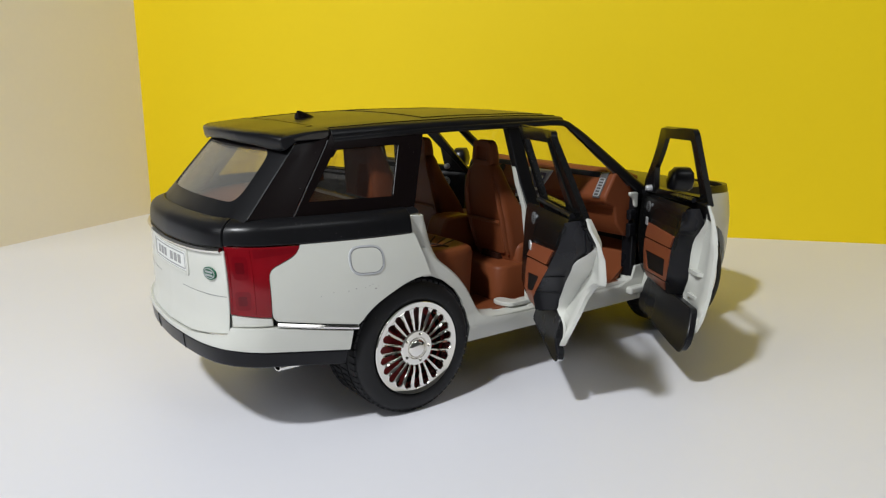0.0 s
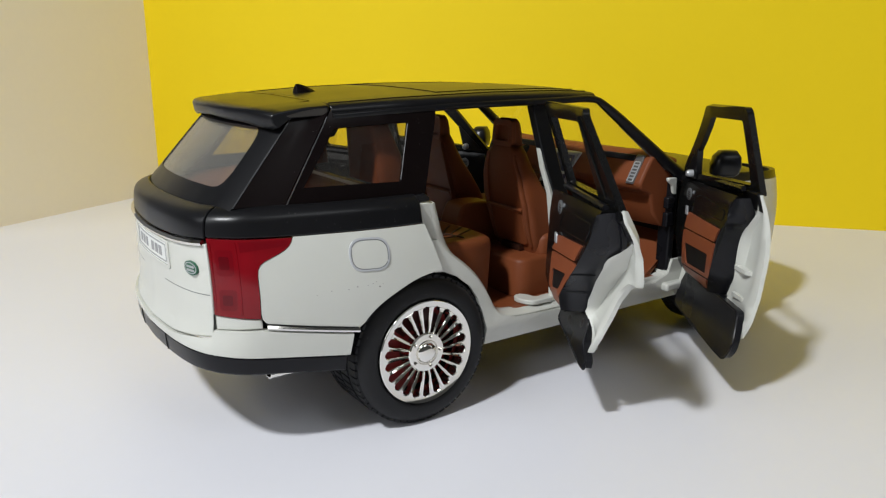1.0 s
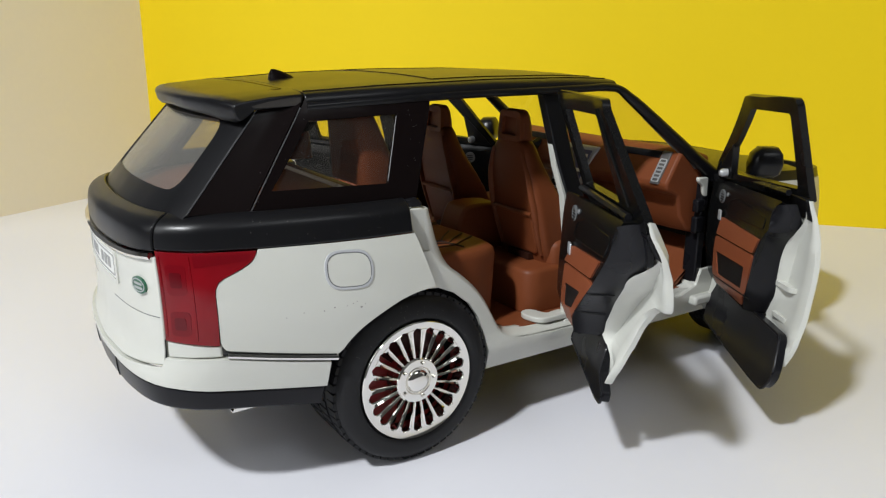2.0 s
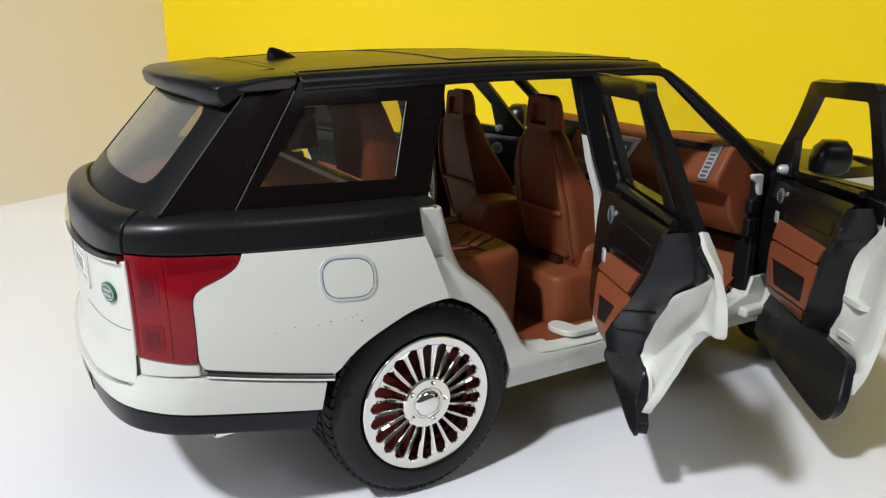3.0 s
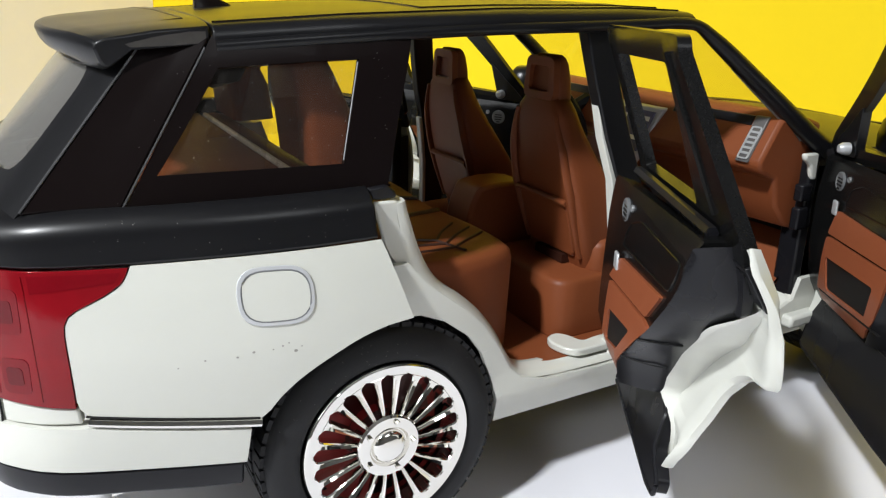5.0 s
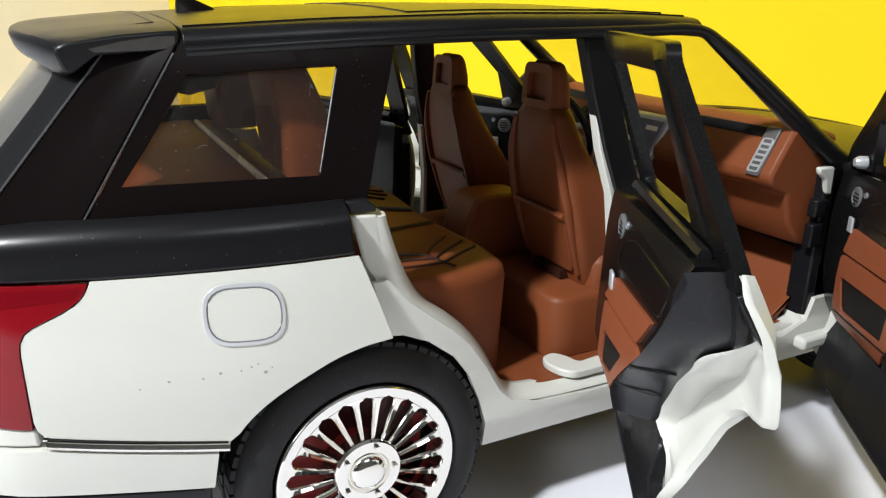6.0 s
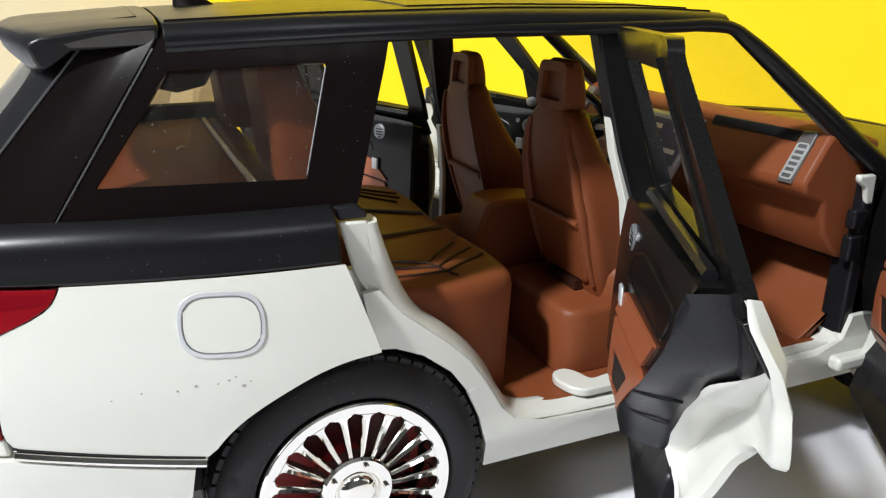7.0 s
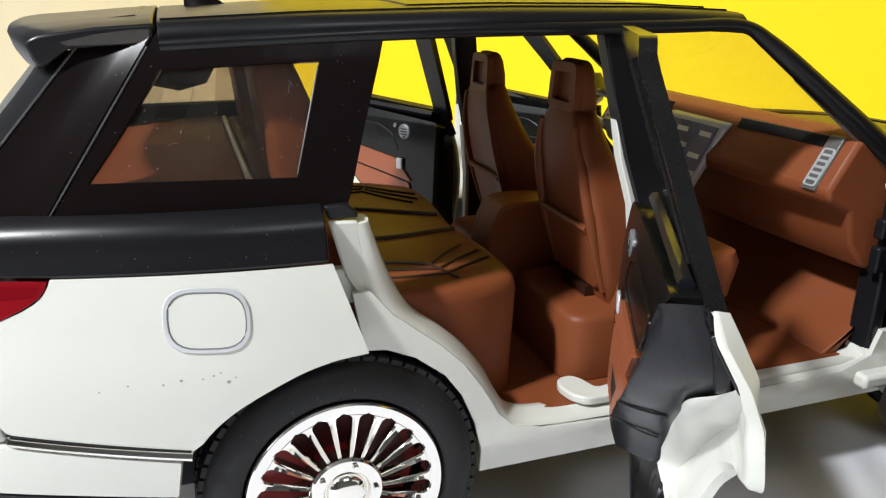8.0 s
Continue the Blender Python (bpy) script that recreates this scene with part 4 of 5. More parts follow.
def front_seat(cy, lift):
    """Moulded seat: base, cushion, leaning back, hollow-backed headrest."""
    base = part("front_seat", loft([rounded_ring(37.6, 68, cy - 12.3, cy + 12.3, 20.8, 4.5), rounded_ring(38.2, 68.5, cy - 12.1, cy + 12.1, 30.6, 4.5), rounded_ring(38.7, 68, cy - 11.6, cy + 11.6, 31.5, 4.3), rounded_ring(39.6, 67, cy - 10.8, cy + 10.8, 31.8, 4)]), BROWN, car, "brown moulded front seat", bevel=0.3, angle=50)
    part("seat_cushion", loft([rounded_ring(47, 69, cy - 11, cy + 11, 31.4, 3), rounded_ring(47, 70.4, cy - 11.2, cy + 11.2, 36.0, 3, 0.06), rounded_ring(48, 70, cy - 10.6, cy + 10.6, 37.4, 3, 0.07), rounded_ring(50, 68.5, cy - 9.2, cy + 9.2, 38.0, 3, 0.07)]), BROWN, base, angle=50)
    levels = [(30.5, 47.0, 58, 8.6), (35.0, 45.4, 57.4, 9.6), (40, 44.0, 55.4, 10.0), (45, 42.7, 53.0, 9.9), (49, 41.7, 50.6, 9.4), (53, 40.9, 48.2, 8.6), (56.4, 40.4, 46.4, 7.9), (58.8, 40.2, 45.4, 7.3), (60.8, 40.3, 44.9, 6.5), (62.4, 40.7, 44.5, 5.2)]
    rear = lambda z: float(np.interp(z, [q[0] for q in levels], [q[1] for q in levels]))
    part("seat_back", loft([rounded_ring(x0, x1, cy - w, cy + w, z, 2.4) for z, x0, x1, w in levels]), BROWN, base, "brown seat back with a ridge across it", angle=60)
    # raised wings down both sides of the back, the pocket panel with its ridge, a soft hollow above it
    for dy in (-1, 1):
        wing = [(rear(z) + 0.15, cy + dy * np.interp(z, (36, 46, 54, 60), (7.9, 8.3, 7.4, 5.6)), z) for z in np.linspace(34, 60.2, 14)]
        part("back_wing", tube(wing, lambda t: 0.35 + 0.75 * math.sin(math.pi * min(1.0, 0.12 + t * 0.8)), 10, 0.75), BROWN, base)
    panel = [[(rear(z) - o, cy + y, z) for y, z in rounded([(-6.9, 33.8), (6.9, 33.8), (7.4, 44.2), (-7.4, 44.2)], 1.2)] for o in (-0.6, 0.55)]
    part("back_panel", loft(panel), BROWN, base, bevel=0.35)
    part("back_ridge", tube([(rear(44.6) - 0.5, cy + y, 44.6) for y in np.linspace(-7.6, 7.6, 9)], 0.62, 8), BROWN, base)
    part("seat_slot", box(44.6, 47.2, cy - 4.2, cy + 4.2, 32.0, 33.6), INKBROWN, base)
    h = lift
    head = loft([rounded_ring(41.4, 44.6, cy - 4.4, cy + 4.2, 60.6 + h * 0.5, 1.3), rounded_ring(41.3, 44.8, cy - 4.6, cy + 4.5, 61.6 + h, 1.5), rounded_ring(41.4, 44.7, cy - 4.4, cy + 4.4, 64.6 + h, 1.5), rounded_ring(41.6, 44.3, cy - 4.0, cy + 4.1, 67.0 + h, 1.3), rounded_ring(41.8, 43.9, cy - 3.5, cy + 3.7, 68.1 + h, 1.0), rounded_ring(42.2, 43.4, cy - 2.8, cy + 3.0, 68.6 + h, 0.6)])
    part("headrest", head, BROWN, base, "brown headrest with a recessed back", angle=50)
    ring_out, ring_in = rounded([(-4.6, 61.0), (4.5, 61.0), (4.1, 68.3), (-3.9, 68.3)], 1.5), rounded([(-2.9, 62.4), (3.0, 62.4), (2.8, 66.7), (-2.6, 66.7)], 0.6)
    flat = lambda y, z: (41.7 + (z - h - 61.4) * 0.06, y, z)
    part("headrest_rim", sheet([[(cy + p[0], p[1] + h) for p in ring_out], [(cy + p[0], p[1] + h) for p in ring_in]], flat, 1.35, 3.0), BROWN, base, bevel=0.5)


for cy, lift in ((-17.6, 1.2), (17.6, -0.3)):
    front_seat(cy, lift)
# centre console between the seats
prof = spline([(34.5, 20.8), (34.0, 34), (36, 41.6), (39, 43.6), (48, 43.2), (54, 40), (66, 37.5), (80, 40), (80, 20.8)], 3)
part("centre_console", bar_prism([tuple(p) for p in prof], -4.6, 4.6), BROWN, car, "brown centre console", bevel=0.8)
# dashboard
prof = [(93, 56.6), (85, 59.2), (83.0, 59.0), (81.4, 57.8), (76.9, 50.2), (77.6, 48.4), (82, 46.6), (83.2, 41), (87, 36.5), (93, 35)]
bm = bmesh.new()
rings = []
for y in np.linspace(-35.5, 35.5, 19):
    bow = 1.4 * (abs(y) / 35.5) ** 3
    rings.append([bm.verts.new((x + bow, y, z)) for x, z in prof])
for a, b in zip(rings, rings[1:]):
    for k in range(len(prof)):
        bm.faces.new((a[k], a[(k + 1) % len(prof)], b[(k + 1) % len(prof)], b[k]))
bm.faces.new(rings[0])
bm.faces.new(rings[-1][::-1])
dash = part("dashboard", bm, BROWN, car, "brown moulded dashboard", bevel=0.7, angle=35)
toe = [(86, 19.8), (99.5, 32.4), (99.5, 33.4), (98.4, 33.2), (90, 24.6), (84, 20.9)]
part("toe_board", bar_prism(toe, -34.4, 34.4), BROWN, car, "brown sloping toe board under the dashboard", bevel=0.4)
# its black colour stands in for the shade under the dashboard
part("bulkhead", box(97.6, 99.6, -35.4, 35.4, 30, 52), UNDER, car, "bulkhead painted black for the shade under the dashboard", bevel=0.3)


def dash_face(y, z, off=0.0):
    x = np.interp(z, (50.2, 57.8), (76.9, 81.4)) + 1.4 * (abs(y) / 35.5) ** 3
    return (x - off, y, z)


for y0, y1 in ((-30.0, -10.5), (10.5, 29.8)):
    part("dash_top_strip", loft([[dash_face(y0, 56.3, o), dash_face(y1, 56.3, o), dash_face(y1, 58.0, o), dash_face(y0, 58.0, o)] for o in (-0.6, 0.3)]), TRIM, dash, "black strip along the dashboard's upper edge", bevel=0.15)
for y0 in (-33.2, 30.4):
    vent = part("air_vent", loft([[dash_face(y0, 50.0, o), dash_face(y0 + 2.8, 50.0, o), dash_face(y0 + 2.8, 58.2, o), dash_face(y0, 58.2, o)] for o in (-0.3, 0.35)]), VENT, dash, "dark silver air vent with bright slats", bevel=0.2)
    rim_line = [dash_face(y0 + a, b, 0.45) for a, b in rounded([(0.4, 50.7), (2.4, 50.7), (2.4, 56.2), (0.4, 56.2)], 0.4, 3)]
    part("vent_rim", tube(rim_line, 0.2, 6, closed=True), SILVER, vent)
    for k in range(5):
        z = 51.5 + k * 0.92
        part("vent_slat", loft([[dash_face(y0 + 0.5, z, o), dash_face(y0 + 2.3, z, o), dash_face(y0 + 2.3, z + 0.34, o), dash_face(y0 + 0.5, z + 0.34, o)] for o in (0.3, 0.62)]), SILVER, vent)
console = part("dash_console", loft([[(75.6 - o, -5.0, 43.4), (75.6 - o, 5.0, 43.4), (80.2 - o, 9.0, 56.6), (80.2 - o, -9.0, 56.6)] for o in (-1.0, 1.0)]), SILVER, dash, "silver framed centre stack", bevel=0.5)
part("display", loft([[(76.9 - o, -5.6, 47.2), (76.9 - o, 5.6, 47.2), (79.9 - o, 7.4, 55.6), (79.9 - o, -7.4, 55.6)] for o in (0.8, 1.3)]), SCREEN, console, "dark bluish display with pale marks")
for y, z in ((-6.4, 53.6), (-5.4, 49.4), (0.6, 53.6), (-0.6, 50.8)):
    part("display_mark", loft([[(76.9 + (z - 47.2) * 0.357 - o, y, z), (76.9 + (z - 47.2) * 0.357 - o, y + 3.4, z), (77.2 + (z - 47.2) * 0.357 - o, y + 3.4, z + 0.9), (77.2 + (z - 47.2) * 0.357 - o, y, z + 0.9)] for o in (1.1, 1.3)]), PLATE, console)
for k in range(4):
    part("stack_button", box(73.9, 76.0, -4.2 + 2.2 * k, -2.4 + 2.2 * k, 44.4, 46.2), UNDER, console, bevel=0.2)
# steering wheel on the left
sm = Matrix.Translation((72.5, 18, 51.5)) @ Matrix.Rotation(radians(-24), 4, "Y")
steer = part("steering_wheel", tube([sm @ Vector((0, 8.6 * math.cos(t), 8.6 * math.sin(t))) for t in np.linspace(0, 2 * math.pi, 36, endpoint=False)], 0.9, 8, closed=True), TRIM, car, "black steering wheel with silver spokes")
part("steering_boss", loft([[sm @ Vector((o, p[0], p[1])) for p in rounded([(-3, -2.6), (3, -2.6), (3, 2.6), (-3, 2.6)], 1.2)] for o in (-1.0, 1.2)]), TRIM, steer, bevel=0.2)
for a in (0.15, math.pi - 0.15, -math.pi / 2):
    part("steering_spoke", tube([sm @ Vector((0, 2.2 * math.cos(a), 2.2 * math.sin(a))), sm @ Vector((0, 8.2 * math.cos(a), 8.2 * math.sin(a)))], 0.7, 6), SILVER, steer)
part("steering_column", tube([sm @ Vector((0, 0, 0)), sm @ Vector((9, 0, 0))], 1.6, 8), TRIM, car)


# ---- doors ----
# each kind of door, closed along -x from its hinge: depth is measured inwards from the outermost line of the skin
REAR = dict(
    name="rear_door", hinge=(50.0, 43.2), angle=61.0,
    skin=((11, 16, 20, 28, 36, 40, 46, 50, 54, 75), (6.0, 5.2, 4.6, 2.0, 0.3, 0.0, 1.0, 2.6, 5.0, 12.3)),
    face=((25, 29, 34, 45, 48, 52.5, 55.2), (9.6, 11.2, 11.2, 10.7, 10.6, 10.0, 9.0)),
    shell=[(-2, 24), (-22.5, 23.5), (-30.6, 27.0), (-34, 33.0), (-37, 36.6), (-41.0, 39.0), (-43.6, 40.0), (-45.4, 46.0), (-45.6, 49.6), (-2, 49.6)],
    clad=[(-2.0, 17.6), (-26.0, 14.2), (-29.2, 14.4), (-29.4, 16.4), (-25.4, 19.2), (-24.2, 24.2), (-21, 26.0), (-2.5, 25.2)],
    outer=[(-46.0, 56.6), (-46.6, 53), (-46.4, 49.5), (-45.8, 46.4), (-45.4, 42.6), (-44.2, 39.3), (-41.2, 38.9), (-37.4, 36.8), (-34.6, 33.6), (-32.8, 29.6), (-31.4, 26.0), (-30.2, 22.0), (-28.2, 18.2)],
    inner=[(-45.5, 56.3, 6.5), (-44.9, 53.0, 4.7), (-44.2, 49.6, 3.2), (-41.0, 46.7, 4.0), (-37.2, 43.9, 5.9), (-34.0, 41.0, 6.1), (-31.6, 38.8, 6.1), (-29.0, 36.4, 6.1), (-26.4, 33.4, 6.0), (-24.0, 30.0, 6.0), (-22.0, 26.8, 6.0), (-25.0, 23.4, 5.0), (-24.8, 18.2, 4.8)],
    panel=[(-1.0, 25.8), (-15.6, 24.2), (-16.4, 25.0), (-17.8, 28.6), (-20.6, 31.6), (-24.2, 34.6), (-27.8, 37.6), (-31.2, 40.4), (-34.0, 43.2), (-36.6, 46.4), (-38.2, 49.4), (-38.5, 51.6), (-39.6, 54.2), (-40.6, 55.4), (-0.7, 53.2)],
    slope=[((-39.4, 54.2, 9.4), (-41.6, 55.2, 7.6)), ((-38.3, 51.6, 9.8), (-41.8, 52.2, 6.4)), ((-38.0, 49.4, 10.0), (-41.6, 49.6, 5.2)), ((-36.4, 46.4, 10.4), (-40.0, 47.0, 4.9)),
           ((-33.8, 43.2, 10.9), (-36.6, 43.8, 6.0)), ((-31.0, 40.4, 11.1), (-34.2, 41.0, 6.0)), ((-27.6, 37.6, 11.2), (-31.6, 38.6, 6.0)), ((-24.0, 34.6, 11.2), (-28.8, 36.0, 6.0)),
           ((-20.4, 31.6, 11.2), (-25.8, 32.4, 5.9)), ((-17.6, 28.6, 11.1), (-23.4, 29.0, 5.9)), ((-16.2, 25.0, 10.2), (-21.9, 26.4, 5.9))],
    high=[(-7.6, 38.9), (-29.0, 41.3), (-33.9, 46.1), (-13.0, 43.7)],
    low=[(-8.2, 38.4), (-28.2, 40.7), (-30.8, 40.4), (-25.0, 35.8), (-17.4, 29.2), (-15.3, 25.2), (-6.2, 24.9), (-7.0, 30)],
    pocket=[(-10.0, 34.4), (-22.6, 36.4), (-16.5, 30.6), (-9.3, 29.0)],
    grab=[(-12.0, 45.4), (-22.0, 46.2), (-35.4, 47.4), (-36.8, 49.8), (-37.0, 51.6), (-19.0, 51.0), (-14.6, 49.4)],
    speaker=(-10.6, 50.2), lever=(-11.4, 42.6),
    ring=[(-0.6, 53.2), (-37.0, 54.4), (-37.6, 49.5), (-38.8, 48.6), (-40.6, 48.4), (-42.6, 50.0), (-44.6, 53.5), (-45.2, 56.5), (-37.2, 76.0), (-36.2, 76.6), (-2.0, 75.8), (-0.6, 74.6)],
    hole=[(-4.8, 55.9), (-30.6, 57.2), (-31.7, 73.8), (-5.2, 72.6)],
    bar=((-37.6, 57.6), (-33.6, 74.6)))
FRONT = dict(
    name="front_door", hinge=(103.0, 43.0), angle=57.0,
    skin=((11, 16, 20, 28, 36, 40, 46, 50, 54, 75), (7.4, 6.4, 5.2, 3.4, 2.6, 2.4, 2.8, 3.6, 4.8, 12.0)),
    face=((23, 27, 34, 43, 47, 50.5, 53.2), (8.4, 10.4, 11.2, 11.3, 10.8, 10.4, 9.2)),
    shell=[(-2, 22), (-44.6, 21.5), (-46.4, 30), (-46.6, 41), (-45.4, 49.6), (-2, 49.6)],
    clad=[(-4.0, 12.6), (-38.0, 10.8), (-44.4, 10.8), (-46.8, 13.6), (-47.2, 16.2), (-45.4, 19.6), (-44.0, 23.4), (-2.5, 23.8)],
    outer=[(-44.6, 54.0), (-45.8, 49), (-46.6, 44), (-46.8, 39), (-46.8, 34), (-46.8, 29), (-46.8, 24), (-46.6, 21.0), (-45.4, 16.8)],
    inner=[(-43.8, 53.8, 5.8), (-42.2, 49.0, 5.0), (-37.6, 43.4, 5.8), (-35.6, 39.3, 5.9), (-34.8, 34.5, 5.9), (-34.6, 29.6, 5.9), (-31.4, 24.2, 5.9), (-36.4, 20.6, 5.6), (-40.6, 16.8, 5.8)],
    panel=[(-1.6, 23.0), (-26.0, 22.8), (-27.0, 23.8), (-31.4, 29.0), (-33.4, 34.0), (-34.6, 39.0), (-36.6, 43.6), (-39.0, 46.6), (-38.0, 48.6), (-38.8, 51.8), (-40.6, 53.0), (-1.4, 51.4)],
    high=[(-10.0, 38.2), (-33.4, 39.4), (-36.0, 43.4), (-12.4, 43.2)],
    low=[(-7.0, 24.0), (-25.6, 24.0), (-30.6, 29.2), (-32.6, 34.2), (-33.6, 38.9), (-9.8, 37.6)],
    pocket=[(-11.4, 27.6), (-27.4, 28.8), (-29.6, 35.0), (-10.6, 33.8)],
    grab=[(-13.5, 44.6), (-36.0, 45.6), (-36.4, 48.4), (-18.5, 49.2), (-14.6, 47.6)],
    speaker=(-9.4, 47.8), lever=(-11.4, 43.4),
    ring=[(1.2, 51.4), (-43.0, 53.4), (-47.0, 74.6), (-45.8, 75.4), (-20.0, 74.4), (-18.6, 73.4)],
    hole=[(-4.6, 53.8), (-39.2, 56.0), (-42.6, 72.4), (-22.4, 71.4)],
    slope=[((-38.6, 51.8, 9.4), (-41.4, 52.6, 8.2)), ((-37.8, 48.6, 10.2), (-41.0, 49.0, 6.6)), ((-38.8, 46.6, 10.5), (-39.8, 46.0, 6.2)), ((-36.4, 43.6, 10.9), (-37.4, 43.2, 6.0)),
           ((-34.4, 39.0, 11.2), (-35.4, 39.3, 5.9)), ((-33.2, 34.0, 11.2), (-34.6, 34.5, 5.9)), ((-31.2, 29.0, 11.0), (-34.4, 29.8, 5.9)), ((-26.6, 23.6, 9.2), (-31.0, 24.0, 5.9))],
    bar=None)


def door(spec, side, hinge, view_drop=0.0):
    """One open door with its skin, flange, trim, inlays and window frame."""
    place = Matrix.Translation((hinge[0] * MM, -side * hinge[1] * MM, view_drop * MM)) @ Matrix.Rotation(side * radians(spec["angle"]), 4, "Z")
    front = spec is FRONT
    deep = lambda z: float(np.interp(z, *spec["skin"]))
    inside = lambda z: float(np.interp(z, *spec["face"]))
    skin = lambda d: (lambda x, z: (x, side * (deep(z) + d), z))
    face = lambda d: (lambda x, z: (x, side * (inside(z) + d), z))
    kind = spec["name"]
    shell = part(kind, sheet([spec["shell"]], skin(0), 0.9 * side, 3.0), WHITE, car, "white and black " + kind.replace("_", " ") + " standing wide open", bevel=0.3)
    shell.matrix_local = place
    left, right = spec["outer"][0][0], spec["outer"][1][0]
    part("door_shoulder", sheet([[(-1.2, 49.8), (right + 0.6, 49.8), (left + 0.8, 54.4), (-1.0, 53.4)]], skin(0), 1.2 * side, 3.0), BLACK, shell, bevel=0.3)
    part("door_cladding", sheet([rounded(spec["clad"], 1.6 if front else 0.7)], skin(1.6 if front else 0.4), 2.0 * side, 3.0), TRIM, shell, "black plastic lower door cladding", bevel=0.6)
    rim = rounded(spec["clad"], 1.6 if front else 0.7)
    part("cladding_rim", tube([skin(3.4 if front else 2.3)(*p) for p in rim], 0.35, 6, closed=True), TRIM, shell)
    # white flange between the skin's free edge and the trim
    outer, inner = spline(spec["outer"], 4), spline(spec["inner"], 4)
    bm = bmesh.new()
    rows = []
    for (x0, z0), (x1, z1, d1) in zip(outer, inner):
        d0 = deep(z0) + 0.2
        at = lambda t, d: (x0 + (x1 - x0) * t, side * d, z0 + (z1 - z0) * t)
        slim = float(np.interp(z0, (44, 50, 55, 56.6), (1.0, 0.62, 0.45, 0.2)))
        low = min(d0 + 1.0 * slim, d1 - 0.5)
        ridge = [at(0, d0), at(0.03, d0 + 1.0 * slim), at(0.15, d0 + 1.5 * slim), at(0.3, low + 0.3 * slim), at(0.84, low), at(0.93, d1 - 0.5), at(1.0, d1)]
        rows.append([bm.verts.new(p) for p in ridge + [at(1.0, d1 - 0.9), at(0.8, low - 0.9), at(0.06, d0 - 0.1)]])
    for a, b in zip(rows, rows[1:]):
        for k in range(10):
            bm.faces.new((a[k], a[(k + 1) % 10], b[(k + 1) % 10], b[k]))
    bm.faces.new(rows[0])
    bm.faces.new(rows[-1][::-1])
    part("door_flange", bm, WHITE, shell, "white painted inner door flange", angle=50)
    if front:
        for z in (33.0, 25.6):
            part("flange_step", loft([[(x, side * d, z + h) for x, d in rounded([(-43.0, 3.4), (-35.4, 3.4), (-34.6, 6.2), (-40.4, 5.6)], 0.6, 3)] for h in (-0.6, 0.6)]), WHITE, shell, bevel=0.2)
    # black moulded trim, brown inlays, pocket, hollow grip
    trim = part("door_trim", sheet([rounded(spec["panel"], 1.0)], face(0), -3.2 * side, 3.0), GLOSSTRIM, shell, "moulded black inner door trim", bevel=0.7)
    foot = [p for p in spec["panel"] if p[1] < 46.5]
    foot = [(p[0] + 0.25, p[1] + 0.2) for p in foot] + [(foot[-1][0] + 0.4, 47.6), (-1.2, 47.6)]
    part("trim_foot", sheet([foot], face(-2.4), -4.6 * side, 3.0), TRIM, trim)
    part("door_inlay", sheet([rounded(spec["high"], 0.7)], face(0.45), -0.9 * side, 3.0), TAN, trim, "brown door inlay", bevel=0.35)
    part("door_inlay", sheet([rounded(spec["low"], 0.9), rounded(spec["pocket"], 0.9)], face(0.45), -0.9 * side, 3.0), TAN, trim, "brown door inlay round a pocket", bevel=0.35)
    part("door_pocket", sheet([rounded(spec["pocket"], 0.9)], face(0.1), -0.3 * side, 4.0), UNDER, trim)
    edge_a, edge_b = spline([a for a, b in spec["slope"]], 3), spline([b for a, b in spec["slope"]], 3)
    bm = bmesh.new()
    rows = []
    for a, b in zip(edge_a, edge_b):
        mid = lambda t, d: a + (b - a) * t + np.array((0, 0, d))
        ring = [a + np.array((0, 0, 0.4)), mid(0.12, 0.7), mid(0.5, 0.9), mid(0.85, 0.6), b, b - np.array((0, 0, 1.6)), a - np.array((0, 0, 3.0))]
        rows.append([bm.verts.new((p[0], side * p[2], p[1])) for p in ring])
    for a, b in zip(rows, rows[1:]):
        for k in range(7):
            bm.faces.new((a[k], a[(k + 1) % 7], b[(k + 1) % 7], b[k]))
    bm.faces.new(rows[0])
    bm.faces.new(rows[-1][::-1])
    part("trim_end", bm, TRIM, trim, "sloping black end of the door trim", angle=50)
    if not front:
        filler = rounded([(-38.0, 55.6), (-42.6, 55.6), (-43.6, 53.0), (-43.2, 50.0), (-41.8, 47.0), (-40.2, 46.6), (-37.6, 47.4)], 0.8)
        part("trim_filler", sheet([filler], lambda x, z: (x, side * np.interp(z, (46, 56), (4.3, 6.4)), z), -1.2 * side, 3.0), TRIM, trim)
    part("grab_hollow", sheet([rounded(spec["grab"], 1.2)], face(0.06), -0.2 * side, 4.0), GLOSSTRIM, trim)
    part("grab_lip", tube([face(0.02)(*p) for p in rounded(spec["grab"], 1.2)], 0.16, 6, closed=True), GLOSSTRIM, trim)
    if front:
        part("inlay_groove", tube([face(0.42)(x, np.interp(-x, (8, 33), (26.4, 28.2))) for x in np.linspace(-8.2, -33.4, 9)], 0.2, 5), UNDER, trim)
    # groove across the trim's foot
    for a, b in ([] if front else [((-20.2, 31.4, 11.8), (-25.6, 32.3, 6.7)), ((-27.8, 37.6, 11.8), (-31.4, 38.5, 6.8))]):
        part("trim_joint", tube([(a[0] + (b[0] - a[0]) * t, side * (a[2] + (b[2] - a[2]) * t + h), a[1] + (b[1] - a[1]) * t) for t, h in ((0, -0.1), (0.12, 0.1), (0.5, 0.5), (0.85, 0.5), (1, 0.0))], 0.13, 5), UNDER, trim)
    sx, sz = spec["speaker"]
